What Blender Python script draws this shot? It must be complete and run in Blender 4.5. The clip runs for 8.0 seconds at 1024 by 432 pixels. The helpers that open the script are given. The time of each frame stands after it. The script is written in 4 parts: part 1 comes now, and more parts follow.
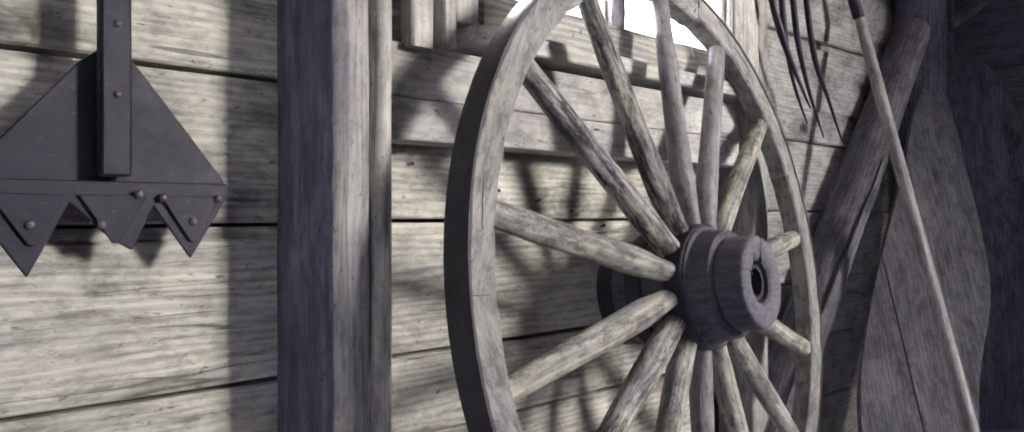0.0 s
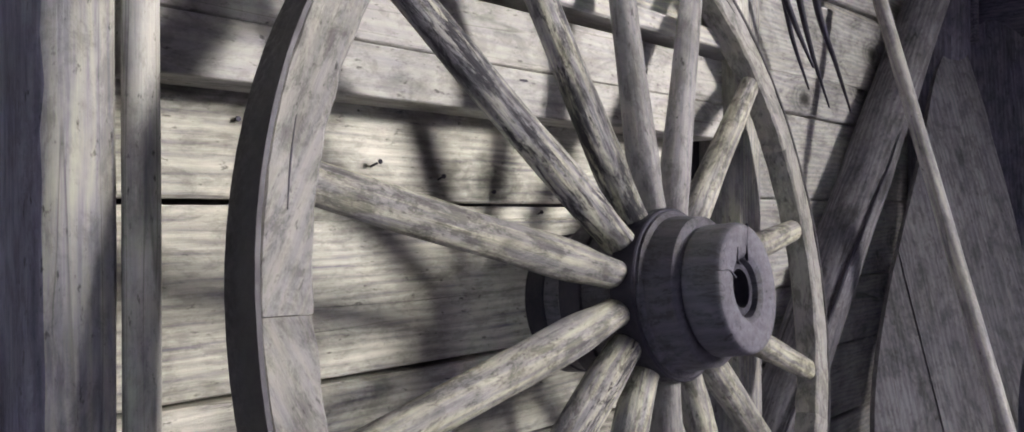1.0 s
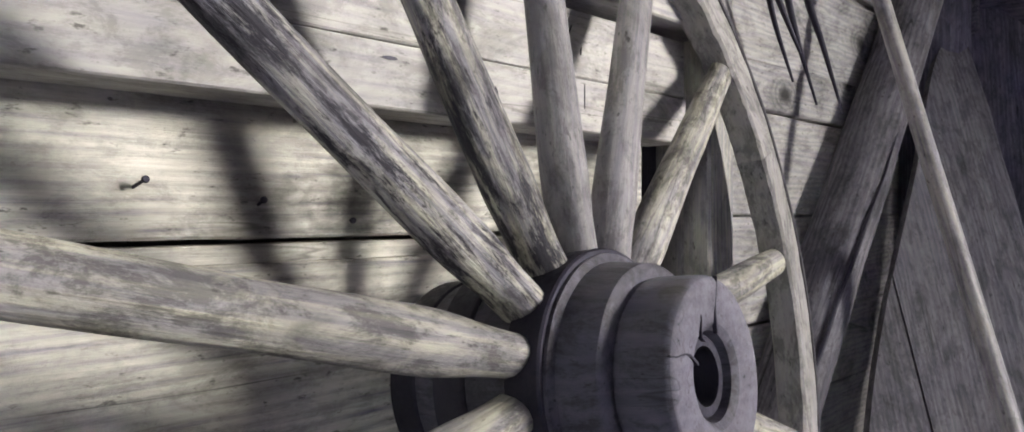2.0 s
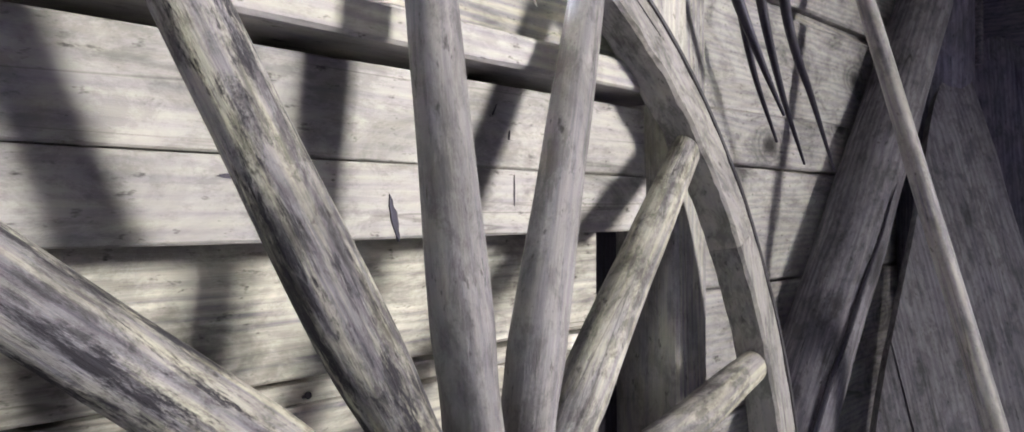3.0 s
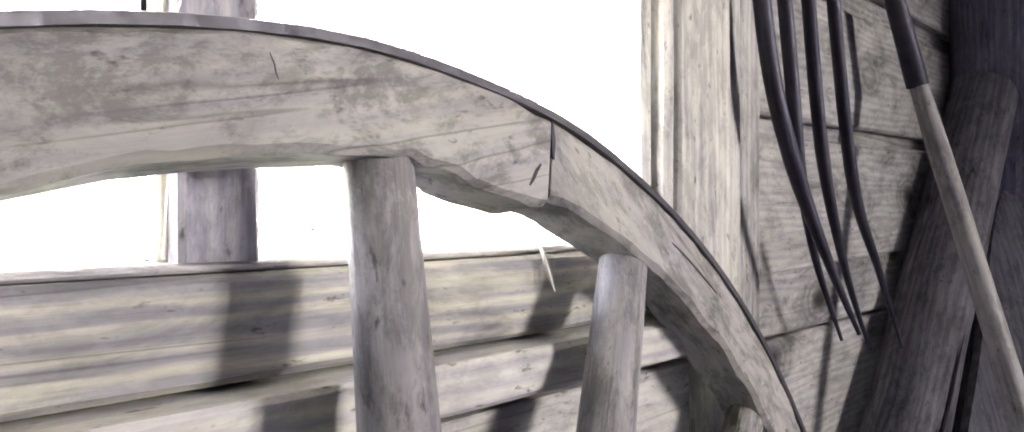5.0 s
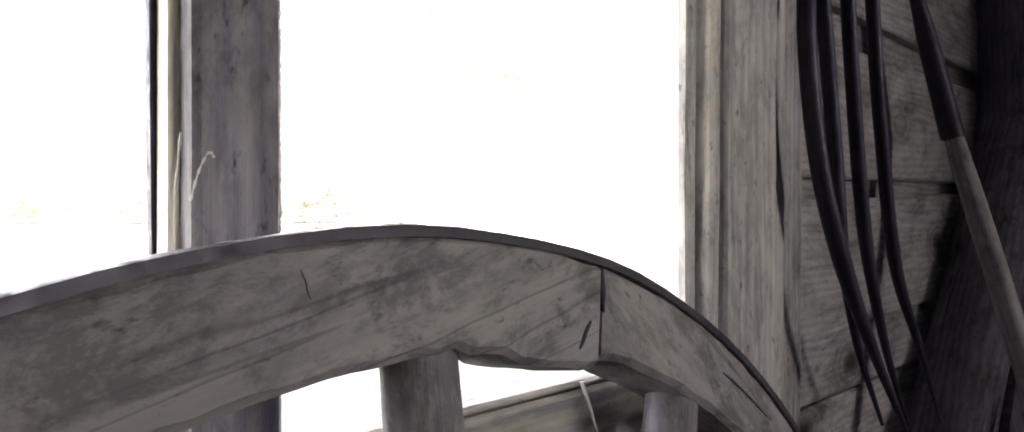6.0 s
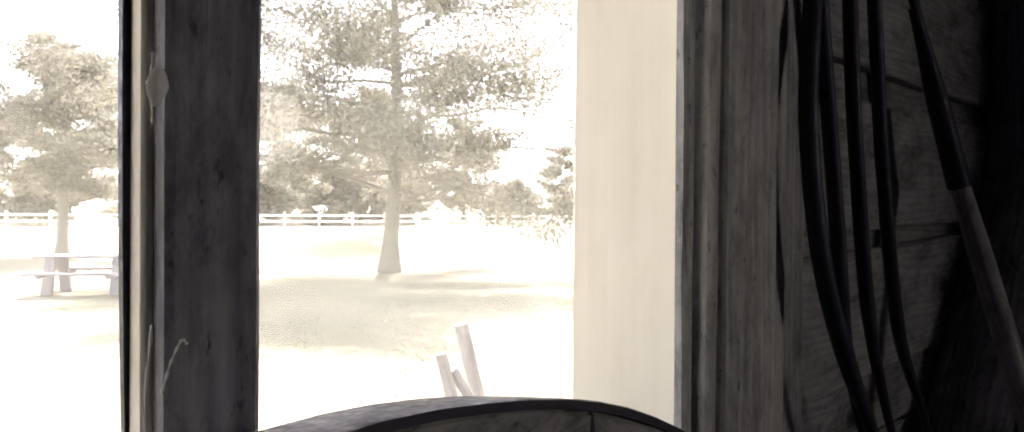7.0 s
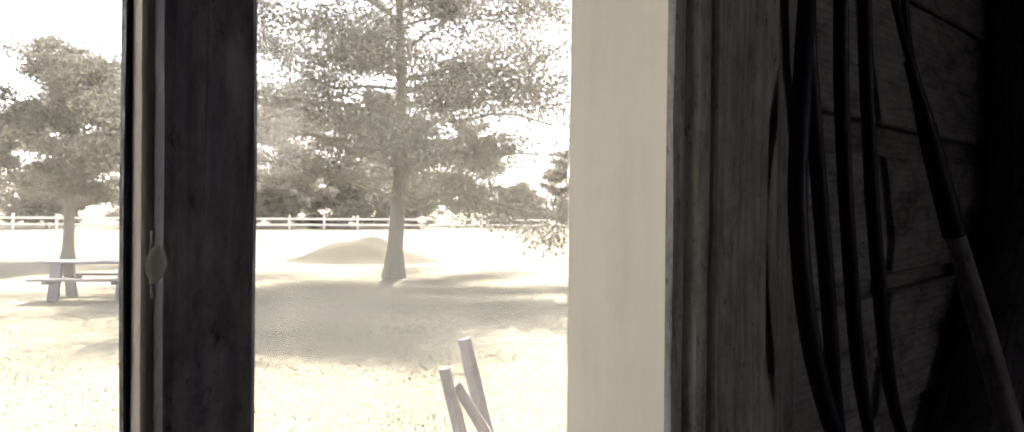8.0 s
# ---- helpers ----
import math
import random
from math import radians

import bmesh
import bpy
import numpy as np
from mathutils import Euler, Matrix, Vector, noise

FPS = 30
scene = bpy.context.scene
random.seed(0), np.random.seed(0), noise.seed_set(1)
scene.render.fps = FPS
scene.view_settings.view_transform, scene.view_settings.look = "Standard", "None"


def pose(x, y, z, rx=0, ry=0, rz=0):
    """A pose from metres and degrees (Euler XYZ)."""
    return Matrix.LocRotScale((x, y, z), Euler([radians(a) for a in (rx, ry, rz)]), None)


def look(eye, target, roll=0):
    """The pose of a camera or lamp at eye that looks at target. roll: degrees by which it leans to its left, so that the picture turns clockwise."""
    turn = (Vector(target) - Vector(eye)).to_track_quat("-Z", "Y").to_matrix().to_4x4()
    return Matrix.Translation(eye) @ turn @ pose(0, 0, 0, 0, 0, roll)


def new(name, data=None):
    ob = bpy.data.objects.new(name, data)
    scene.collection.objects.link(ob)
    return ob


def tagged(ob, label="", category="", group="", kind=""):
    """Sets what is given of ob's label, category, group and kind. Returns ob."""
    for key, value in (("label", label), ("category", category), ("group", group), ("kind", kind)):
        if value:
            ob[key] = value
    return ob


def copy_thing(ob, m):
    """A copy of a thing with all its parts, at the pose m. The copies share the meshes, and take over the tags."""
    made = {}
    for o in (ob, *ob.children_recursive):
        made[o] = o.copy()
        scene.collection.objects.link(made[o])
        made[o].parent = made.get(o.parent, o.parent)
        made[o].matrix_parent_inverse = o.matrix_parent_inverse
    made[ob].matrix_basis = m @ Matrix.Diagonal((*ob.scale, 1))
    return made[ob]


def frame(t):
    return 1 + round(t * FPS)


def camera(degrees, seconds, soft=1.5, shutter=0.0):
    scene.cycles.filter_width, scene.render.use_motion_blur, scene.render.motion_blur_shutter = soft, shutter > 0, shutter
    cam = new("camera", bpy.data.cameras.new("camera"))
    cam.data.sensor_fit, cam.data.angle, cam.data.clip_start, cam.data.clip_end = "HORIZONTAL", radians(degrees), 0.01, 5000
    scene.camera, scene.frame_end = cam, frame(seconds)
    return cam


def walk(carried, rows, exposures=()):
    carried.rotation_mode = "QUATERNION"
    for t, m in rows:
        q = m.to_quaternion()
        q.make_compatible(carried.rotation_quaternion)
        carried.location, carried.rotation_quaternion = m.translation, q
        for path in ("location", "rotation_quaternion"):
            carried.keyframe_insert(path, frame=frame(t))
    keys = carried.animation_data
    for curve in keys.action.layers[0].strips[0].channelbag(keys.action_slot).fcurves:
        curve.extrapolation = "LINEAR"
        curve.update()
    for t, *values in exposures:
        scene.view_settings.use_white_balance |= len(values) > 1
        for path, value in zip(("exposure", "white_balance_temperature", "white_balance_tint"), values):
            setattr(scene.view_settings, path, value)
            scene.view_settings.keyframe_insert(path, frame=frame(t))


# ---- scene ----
cam = camera(66.2, 8.0)
METRES, EYE, TILT, LEAN, TURN = 1.7, 0.76, 0.0, 0.0, -44.0
ROWS = [
    (0, -0.0001, -0.0011, 0.0009, -0.06, -0.09, 0.04),
    (0.5, 0.0488, 0.1317, -0.0127, 0.03, -0.17, 0.13),
    (1, 0.0869, 0.2428, -0.0145, -0.15, -0.09, 0.27),
    (1.2, 0.0980, 0.2874, -0.0185, -0.55, 0.23, 0.48),
    (2.3, 0.1790, 0.5014, 0.0299, -2.48, -0.28, 0.01),
    (2.5, 0.1971, 0.5219, 0.0439, -2.42, -0.12, 0.19),
    (3, 0.2061, 0.5672, 0.0824, -2.58, -0.07, 0.27),
    (3.5, 0.1948, 0.6140, 0.1267, -2.67, -0.09, 0.43),
    (4, 0.1888, 0.6479, 0.1619, -2.68, -0.08, 0.58),
    (4.5, 0.2010, 0.6752, 0.2054, -2.52, -0.23, 0.29),
    (5, 0.2103, 0.6967, 0.2430, -2.36, -0.29, 0.08),
    (5.2, 0.2073, 0.7041, 0.2535, -2.29, -0.18, 0.17),
    (6.3, 0.1976, 0.7298, 0.3147, -2.00, -0.57, -0.36),
    (6.5, 0.2001, 0.7310, 0.3251, -1.86, -0.66, -0.41),
    (7, 0.2029, 0.7330, 0.3479, -1.63, -0.70, -0.50),
    (7.5, 0.2061, 0.7303, 0.3713, -1.41, -0.61, -0.53),
    (8, 0.2079, 0.7248, 0.3919, -1.28, -0.49, -0.59),
]
walk(cam, [(t, pose(0, 0, EYE, TILT, LEAN, TURN) @ pose(METRES * x, METRES * y, METRES * z, 90 + pitch, roll, yaw)) for t, x, y, z, yaw, pitch, roll in ROWS],
     exposures=[(t, e, 6900, tint) for t, e, tint in ((0.0, 6.65, 11), (1.2, 6.75, 11), (2.5, 6.85, 11), (4.5, 6.6, 14), (5.2, 6.4, 15), (6.3, 4.0, 17), (7.0, 2.9, 17), (8.0, 2.1, 16))])

FLOOR = -0.02
GROUND = -0.5

# ---- world, sun and large lights ----
world = bpy.data.worlds.new("sky")
scene.world = world
world.use_nodes = True
wn = world.node_tree.nodes
sky = wn.new("ShaderNodeTexSky")
sky.sky_type = "NISHITA"
sky.sun_disc = False
sky.sun_elevation = radians(48)
sky.sun_rotation = radians(45)
fade = wn.new("ShaderNodeHueSaturation")
fade.inputs["Saturation"].default_value = 0.35
world.node_tree.links.new(sky.outputs[0], fade.inputs["Color"])
world.node_tree.links.new(fade.outputs[0], wn["Background"].inputs[0])
wn["Background"].inputs[1].default_value = 0.15

sun = new("sun", bpy.data.lights.new("sun", "SUN"))
sun.data.energy, sun.data.angle, sun.data.color = 5.0, radians(0.6), (1, 0.93, 0.82)
sun.matrix_basis = look((0, 0, 0), (-0.473, -0.473, -0.743))

# daylight through the large window of the far south wall
PART_X, END_X, ROOM_S = 3.78, 8.6, -3.3
lamp = new("south_window_daylight", bpy.data.lights.new("south_window_daylight", "AREA"))
lamp.data.shape, lamp.data.size, lamp.data.size_y = "RECTANGLE", 0.95, 1.1
lamp.data.energy, lamp.data.color = 5.8, (1, 0.975, 0.91)
lamp.matrix_basis = look((3.60, ROOM_S - 0.06, 2.15), (3.60, 0, 2.15))
ROOM_W, CEIL, EAVE = -2.6, 3.7, 2.5


# ---- materials ----
def shader(name, rough=0.7, metal=0.0, spec=0.3):
    m = bpy.data.materials.new(name)
    m.use_nodes = True
    nt = m.node_tree
    b = nt.nodes["Principled BSDF"]
    b.inputs["Roughness"].default_value = rough
    b.inputs["Metallic"].default_value = metal
    b.inputs["Specular IOR Level"].default_value = spec
    return m, nt, b


def coords(nt, scale, shuffle=True):
    """Object coordinates, shifted piece by piece, stretched by scale."""
    tc = nt.nodes.new("ShaderNodeTexCoord")
    mp = nt.nodes.new("ShaderNodeMapping")
    mp.inputs["Scale"].default_value = scale
    nt.links.new(tc.outputs["Object"], mp.inputs["Vector"])
    if shuffle:
        oi = nt.nodes.new("ShaderNodeObjectInfo")
        mul = nt.nodes.new("ShaderNodeVectorMath")
        mul.operation = "SCALE"
        mul.inputs[0].default_value = (37.0, 91.0, 53.0)
        nt.links.new(oi.outputs["Random"], mul.inputs["Scale"])
        nt.links.new(mul.outputs[0], mp.inputs["Location"])
    return mp.outputs[0]


def noise_tex(nt, vec, scale, detail=4.0, rough=0.6, dist=0.0):
    n = nt.nodes.new("ShaderNodeTexNoise")
    n.inputs["Scale"].default_value = scale
    n.inputs["Detail"].default_value = detail
    n.inputs["Roughness"].default_value = rough
    n.inputs["Distortion"].default_value = dist
    nt.links.new(vec, n.inputs["Vector"])
    return n.outputs["Fac"]


def ramp(nt, fac, stops):
    r = nt.nodes.new("ShaderNodeValToRGB")
    el = r.color_ramp.elements
    while len(el) < len(stops):
        el.new(0.5)
    for e, (at, c) in zip(el, stops):
        e.position = at
        e.color = (*c, 1) if not isinstance(c, float) else (c, c, c, 1)
    nt.links.new(fac, r.inputs[0])
    return r.outputs[0]


def mix(nt, a, b, fac, kind="MIX"):
    m = nt.nodes.new("ShaderNodeMix")
    m.data_type = "RGBA"
    m.blend_type = kind
    for sock, v in ((m.inputs[0], fac), (m.inputs[6], a), (m.inputs[7], b)):
        if isinstance(v, (int, float)):
            sock.default_value = v
        elif isinstance(v, tuple):
            sock.default_value = (*v, 1)
        else:
            nt.links.new(v, sock)
    return m.outputs[2]


def bump(nt, b, height, strength=0.3, distance=0.002):
    n = nt.nodes.new("ShaderNodeBump")
    n.inputs["Strength"].default_value = strength
    n.inputs["Distance"].default_value = distance
    nt.links.new(height, n.inputs["Height"])
    nt.links.new(n.outputs[0], b.inputs["Normal"])


def wood(name, dark, mid, light, stain=0.5, knots=0.6, grain=1.0, rough=0.72, relief=0.35, flake=0.0, cracks=0.5, flat=0.0, patches=0.5, ring=0.10, knot=(2.6, 6.0)):
    """Weathered wood with its grain along the piece's own x axis."""
    m, nt, b = shader(name, rough)
    vec = coords(nt, (1, 1, 1))
    fine = noise_tex(nt, coords(nt, (5.0, 140, 140)), 2.0, 6, 0.68, 0.4)
    streak = noise_tex(nt, coords(nt, (2.0, 42 * grain, 42 * grain)), 1.6, 5, 0.6, 0.7)
    rings = nt.nodes.new("ShaderNodeTexWave")
    rings.wave_type, rings.bands_direction = "BANDS", "Z"
    rings.inputs["Scale"].default_value = 3.0
    rings.inputs["Distortion"].default_value = 11.0
    rings.inputs["Detail"].default_value = 4.0
    rings.inputs["Detail Scale"].default_value = 0.8
    nt.links.new(coords(nt, (1.3, 8, 8)), rings.inputs["Vector"])
    broad = noise_tex(nt, coords(nt, (1.6, 6.5, 6.5)), 1.7, 5, 0.62, 1.6)
    g = mix(nt, mix(nt, mix(nt, fine, streak, 0.35), broad, 0.38), rings.outputs["Fac"], ring)
    if flat:
        g = mix(nt, g, (0.48, 0.48, 0.48), flat)
    col = ramp(nt, g, [(0.32, dark), (0.46, mid), (0.61, light)])
    blot = noise_tex(nt, coords(nt, (4, 9, 9)), 1.5, 7, 0.66, 0.9)
    stains = ramp(nt, blot, [(0.30, 0.22), (0.44, 0.75), (0.56, 1.0)])
    col = mix(nt, col, mix(nt, col, stains, 1.0, "MULTIPLY"), stain)
    worn = noise_tex(nt, coords(nt, (11, 24, 24)), 1.5, 9, 0.78, 0.3)
    col = mix(nt, col, mix(nt, col, ramp(nt, worn, [(0.43, 0.42), (0.475, 0.72), (0.53, 1.0)]), 1.0, "MULTIPLY"), patches)
    pale = noise_tex(nt, coords(nt, (7, 16, 16)), 1.3, 6, 0.7, 0.5)
    col = mix(nt, col, light, ramp(nt, pale, [(0.55, 0.0), (0.70, 0.45)]))
    speck = noise_tex(nt, coords(nt, (30, 75, 75)), 1.5, 3, 0.7)
    col = mix(nt, col, mix(nt, col, ramp(nt, speck, [(0.28, 0.12), (0.38, 1.0)]), 1.0, "MULTIPLY"), 0.8)
    if cracks:
        line = noise_tex(nt, coords(nt, (0.9, 26, 26)), 1.0, 2, 0.5, 0.5)
        slit = ramp(nt, line, [(0.488, 1.0), (0.4985, 0.15), (0.5015, 0.15), (0.512, 1.0)])
        gate = ramp(nt, noise_tex(nt, coords(nt, (2.2, 7, 7)), 1.1, 2), [(0.52, 0.0), (0.60, 1.0)])
        lines = mix(nt, (1.0, 1.0, 1.0), slit, gate)
        col = mix(nt, col, mix(nt, col, lines, 1.0, "MULTIPLY"), cracks)
    if knots:
        vo = nt.nodes.new("ShaderNodeTexVoronoi")
        vo.inputs["Scale"].default_value = 1.0
        nt.links.new(coords(nt, (knot[0], 0.05, knot[1])), vo.inputs["Vector"])
        wob = noise_tex(nt, vec, 60, 3)
        add = nt.nodes.new("ShaderNodeMath")
        add.operation = "MULTIPLY_ADD"
        nt.links.new(wob, add.inputs[0])
        add.inputs[1].default_value = 0.09
        nt.links.new(vo.outputs["Distance"], add.inputs[2])
        kn = ramp(nt, add.outputs[0], [(0.10, 0.05), (0.15, 0.30), (0.19, 0.70), (0.215, 0.45), (0.25, 0.85), (0.28, 0.62), (0.34, 1.0)])
        col = mix(nt, col, mix(nt, col, kn, 1.0, "MULTIPLY"), knots)
    if flake:
        fl = noise_tex(nt, coords(nt, (7, 34, 34)), 1.4, 7, 0.8, 0.3)
        col = mix(nt, col, tuple(0.35 * c for c in dark), ramp(nt, fl, [(0.55 - 0.06 * flake, 0.0), (0.575, 1.0)]))
    nt.links.new(col, b.inputs["Base Color"])
    bump(nt, b, mix(nt, mix(nt, fine, streak, 0.4), speck, 0.3), relief, 0.004)
    return m


def metal(name, a, b_, rough=0.55, metallic=0.6):
    m, nt, b = shader(name, rough, metallic, 0.4)
    n1 = noise_tex(nt, coords(nt, (1, 1, 1)), 14, 6, 0.7)
    n2 = noise_tex(nt, coords(nt, (1, 1, 1)), 120, 3, 0.7)
    nt.links.new(ramp(nt, mix(nt, n1, n2, 0.4), [(0.35, a), (0.65, b_)]), b.inputs["Base Color"])
    nt.links.new(ramp(nt, n2, [(0.3, rough - 0.15), (0.7, rough + 0.25)]), b.inputs["Roughness"])
    bump(nt, b, mix(nt, n1, n2, 0.5), 0.35, 0.002)
    return m


def toned(*values, cool=1.0):
    """Wood greys with light put into the colour: blue shade in darks, cream in lights."""
    out = []
    for v in values:
        k = min(1.0, v / 0.40)
        out.append((v * 1.01, v * (0.96 + 0.02 * k), v * (1.58 - 0.70 * k) * cool))
    return out


WALL = wood("pine_boards", *toned(0.15, 0.40, 0.60), 0.75, 0.9, relief=0.55, cracks=0.8)
KNOTTY = wood("knotty_pine", *toned(0.15, 0.32, 0.46), 1.0, 1.0, 0.4, relief=0.25, flat=0.55, ring=0.2, patches=0.45, cracks=0.3, knot=(3.6, 5.6))
GAP_SHADE = wood("gap_shade_wood", *toned(0.010, 0.018, 0.03), 0.5, 0.0)
HUB_END = wood("hub_end_wood", *toned(0.055, 0.10, 0.15, cool=0.9), 0.5, 0.0, 0.8, 0.75, 0.5, flat=0.5, patches=0.4)
PLANK = wood("smooth_plank", *toned(0.17, 0.34, 0.46), 0.8, 0.3, 0.6, 0.65, 0.3, flat=0.45, patches=0.5)
SILL = wood("sill_wood", *toned(0.20, 0.33, 0.46), 0.6, 0.0, 0.3, 0.6, 0.2, flat=0.3, ring=0.15, patches=0.35)
FLAME = wood("flame_grained_wood", *toned(0.12, 0.21, 0.38, cool=0.86), 0.7, 0.0, 0.25, 0.6, 0.2, flat=0.1, ring=0.14, patches=0.3)
FELLOE = wood("felloe_wood", *toned(0.12, 0.23, 0.35, cool=0.86), 0.8, 0.0, 0.8, 0.7, 0.4, flat=0.6, patches=0.8)
SPOKE = wood("spoke_wood", *toned(0.08, 0.25, 0.46, cool=0.88), 0.9, 0.0, 1.3, 0.7, 1.0, flat=0.15, patches=1.0)
SPOKE_GREY = wood("grey_spoke_wood", *toned(0.10, 0.17, 0.27, cool=0.84), 0.6, 0.0, 1.0, 0.6, 0.7, flat=0.4, patches=0.7)
SPOKE_DARK = wood("flaking_spoke_wood", *toned(0.06, 0.22, 0.46, cool=0.9), 0.9, 0.0, 1.0, 0.75, 0.9, 0.9, patches=1.0)
HUB = wood("hub_wood", *toned(0.028, 0.06, 0.115, cool=0.90), 0.6, 0.0, 0.5, 0.6, 0.5, flat=0.65, patches=0.8)
LOG = wood("old_log", *toned(0.045, 0.10, 0.18, cool=0.86), 0.7, 0.5, 0.7, 0.75, 0.5, cracks=0.9, patches=0.7)
BARKLOG = wood("bark_log", *toned(0.05, 0.10, 0.17, cool=1.04), 0.6, 0.5, 0.7, 0.8, 0.8)
TIMBER = wood("old_timber", *toned(0.13, 0.26, 0.39, cool=0.95), 0.6, 0.6, 0.6, 0.72, 0.4)
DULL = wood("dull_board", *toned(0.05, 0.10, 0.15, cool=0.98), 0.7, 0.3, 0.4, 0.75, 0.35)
CASING = wood("casing_wood", *toned(0.20, 0.36, 0.50, cool=1.0), 0.6, 0.1, 0.5, 0.65, 0.35)
MULLION = wood("mullion_wood", *toned(0.11, 0.20, 0.31, cool=0.95), 0.8, 0.2, 0.4, 0.65, 0.35)
# near-white cream carries the sunlit look of the jamb in its colour
JAMB_LIT, jnt, jb = shader("lit_jamb_wood", 0.6)
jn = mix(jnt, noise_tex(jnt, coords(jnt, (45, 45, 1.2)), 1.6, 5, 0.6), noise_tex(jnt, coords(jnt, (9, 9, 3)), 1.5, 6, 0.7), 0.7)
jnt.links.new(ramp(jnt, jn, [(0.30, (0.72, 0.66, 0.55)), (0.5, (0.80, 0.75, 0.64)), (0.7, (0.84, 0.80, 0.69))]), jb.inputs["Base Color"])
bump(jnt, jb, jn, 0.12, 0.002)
HANDLE = wood("handle_wood", *toned(0.15, 0.25, 0.34, cool=0.94), 0.4, 0.0, 0.4, 0.5, 0.15)
# paddle woods, LOG and DULL: corner shade put into the base colour
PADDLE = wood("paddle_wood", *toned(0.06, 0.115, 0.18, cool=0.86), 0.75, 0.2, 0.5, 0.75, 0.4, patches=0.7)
# darker copy for the rear paddle, as if in the front one's shadow
PADDLE_SHADED = wood("shaded_paddle_wood", *toned(0.05, 0.09, 0.14, cool=0.94), 0.75, 0.2, 0.5, 0.75, 0.4, patches=0.7)
# unseen room surfaces; the blue cast is there to tint bounced fill
ROOF = wood("roof_wood", *toned(0.09, 0.17, 0.25, cool=1.2), 0.5, 0.4)
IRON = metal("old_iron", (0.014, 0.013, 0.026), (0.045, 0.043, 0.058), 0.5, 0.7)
BLADE = metal("blade_iron", (0.012, 0.0115, 0.021), (0.034, 0.032, 0.048), 0.55, 0.3)
RIVET = metal("rivet_iron", (0.05, 0.048, 0.055), (0.13, 0.125, 0.125), 0.45, 0.5)
bnt = BLADE.node_tree
bb = bnt.nodes["Principled BSDF"]
fleck = ramp(bnt, noise_tex(bnt, coords(bnt, (60, 60, 120)), 1.4, 5, 0.7), [(0.62, 0.0), (0.70, 0.4)])
bnt.links.new(mix(bnt, bb.inputs["Base Color"].links[0].from_socket, (0.13, 0.125, 0.125), fleck), bb.inputs["Base Color"])
TYRE = metal("tyre_iron", (0.028, 0.027, 0.038), (0.075, 0.072, 0.080), 0.5, 0.6)


# ---- mesh helpers ----
WORLD = {}


def finish(name, bm, mat, m=None, smooth=True):
    me = bpy.data.meshes.new(name)
    bm.normal_update()
    bm.to_mesh(me)
    bm.free()
    if mat:
        me.materials.append(mat)
    if smooth:
        for poly in me.polygons:
            poly.use_smooth = True
        me.set_sharp_from_angle(angle=radians(38))
    ob = new(name, me)
    ob.matrix_basis = m if m is not None else Matrix()
    WORLD[ob] = ob.matrix_basis.copy()
    return ob


def part(name, bm, mat, parent, label="", m=None, smooth=True):
    ob = finish(name, bm, mat, m, smooth)
    ob.parent = parent
    ob.matrix_parent_inverse = WORLD[parent].inverted()
    if label:
        tagged(ob, label)
    return ob


def empty(name, at, label, category, group="", kind=""):
    ob = new(name)
    ob.matrix_basis = Matrix.Translation(at)
    WORLD[ob] = ob.matrix_basis.copy()
    ob.empty_display_size = 0.05
    return tagged(ob, label, category, group, kind)


def ripple(bm, amp, scale, seed=0.0):
    for v in bm.verts:
        v.co += amp * noise.noise_vector(v.co * scale + Vector((seed, seed * 1.7, -seed)))


def board(length, thick, width, seed=0.0, worn=0.003, bevel=0.003, cuts=14, taper=0.0):
    """A plank along x, thick in y, wide in z, centred, with slightly wandering edges."""
    bm = bmesh.new()
    n = cuts
    rings = []
    for i in range(n + 1):
        x = (i / n - 0.5) * length
        w0 = 0.5 * width * (1 - taper * (i / n))
        up = worn * noise.noise(Vector((x * 3.1 + seed, 1.3, seed)))
        dn = worn * noise.noise(Vector((x * 3.1 - seed, 7.3, seed)))
        fr = 0.5 * worn * noise.noise(Vector((x * 2.3 + seed, 3.3, -seed)))
        h, t = w0, 0.5 * thick
        e = bevel * (1 + 0.8 * noise.noise(Vector((x * 9 + seed, 5.1, 2.2))))
        pts = [(-t + e + fr, -h + dn), (t, -h + dn), (t, h + up), (-t + e + fr, h + up), (-t + fr, h - e + up), (-t + fr, -h + e + dn)]
        rings.append([bm.verts.new((x, y, z)) for y, z in pts])
    k = len(rings[0])
    for a, b in zip(rings, rings[1:]):
        for j in range(k):
            bm.faces.new((a[j], b[j], b[(j + 1) % k], a[(j + 1) % k]))
    bm.faces.new(rings[0])
    bm.faces.new(rings[-1][::-1])
    bmesh.ops.recalc_face_normals(bm, faces=bm.faces)
    return bm


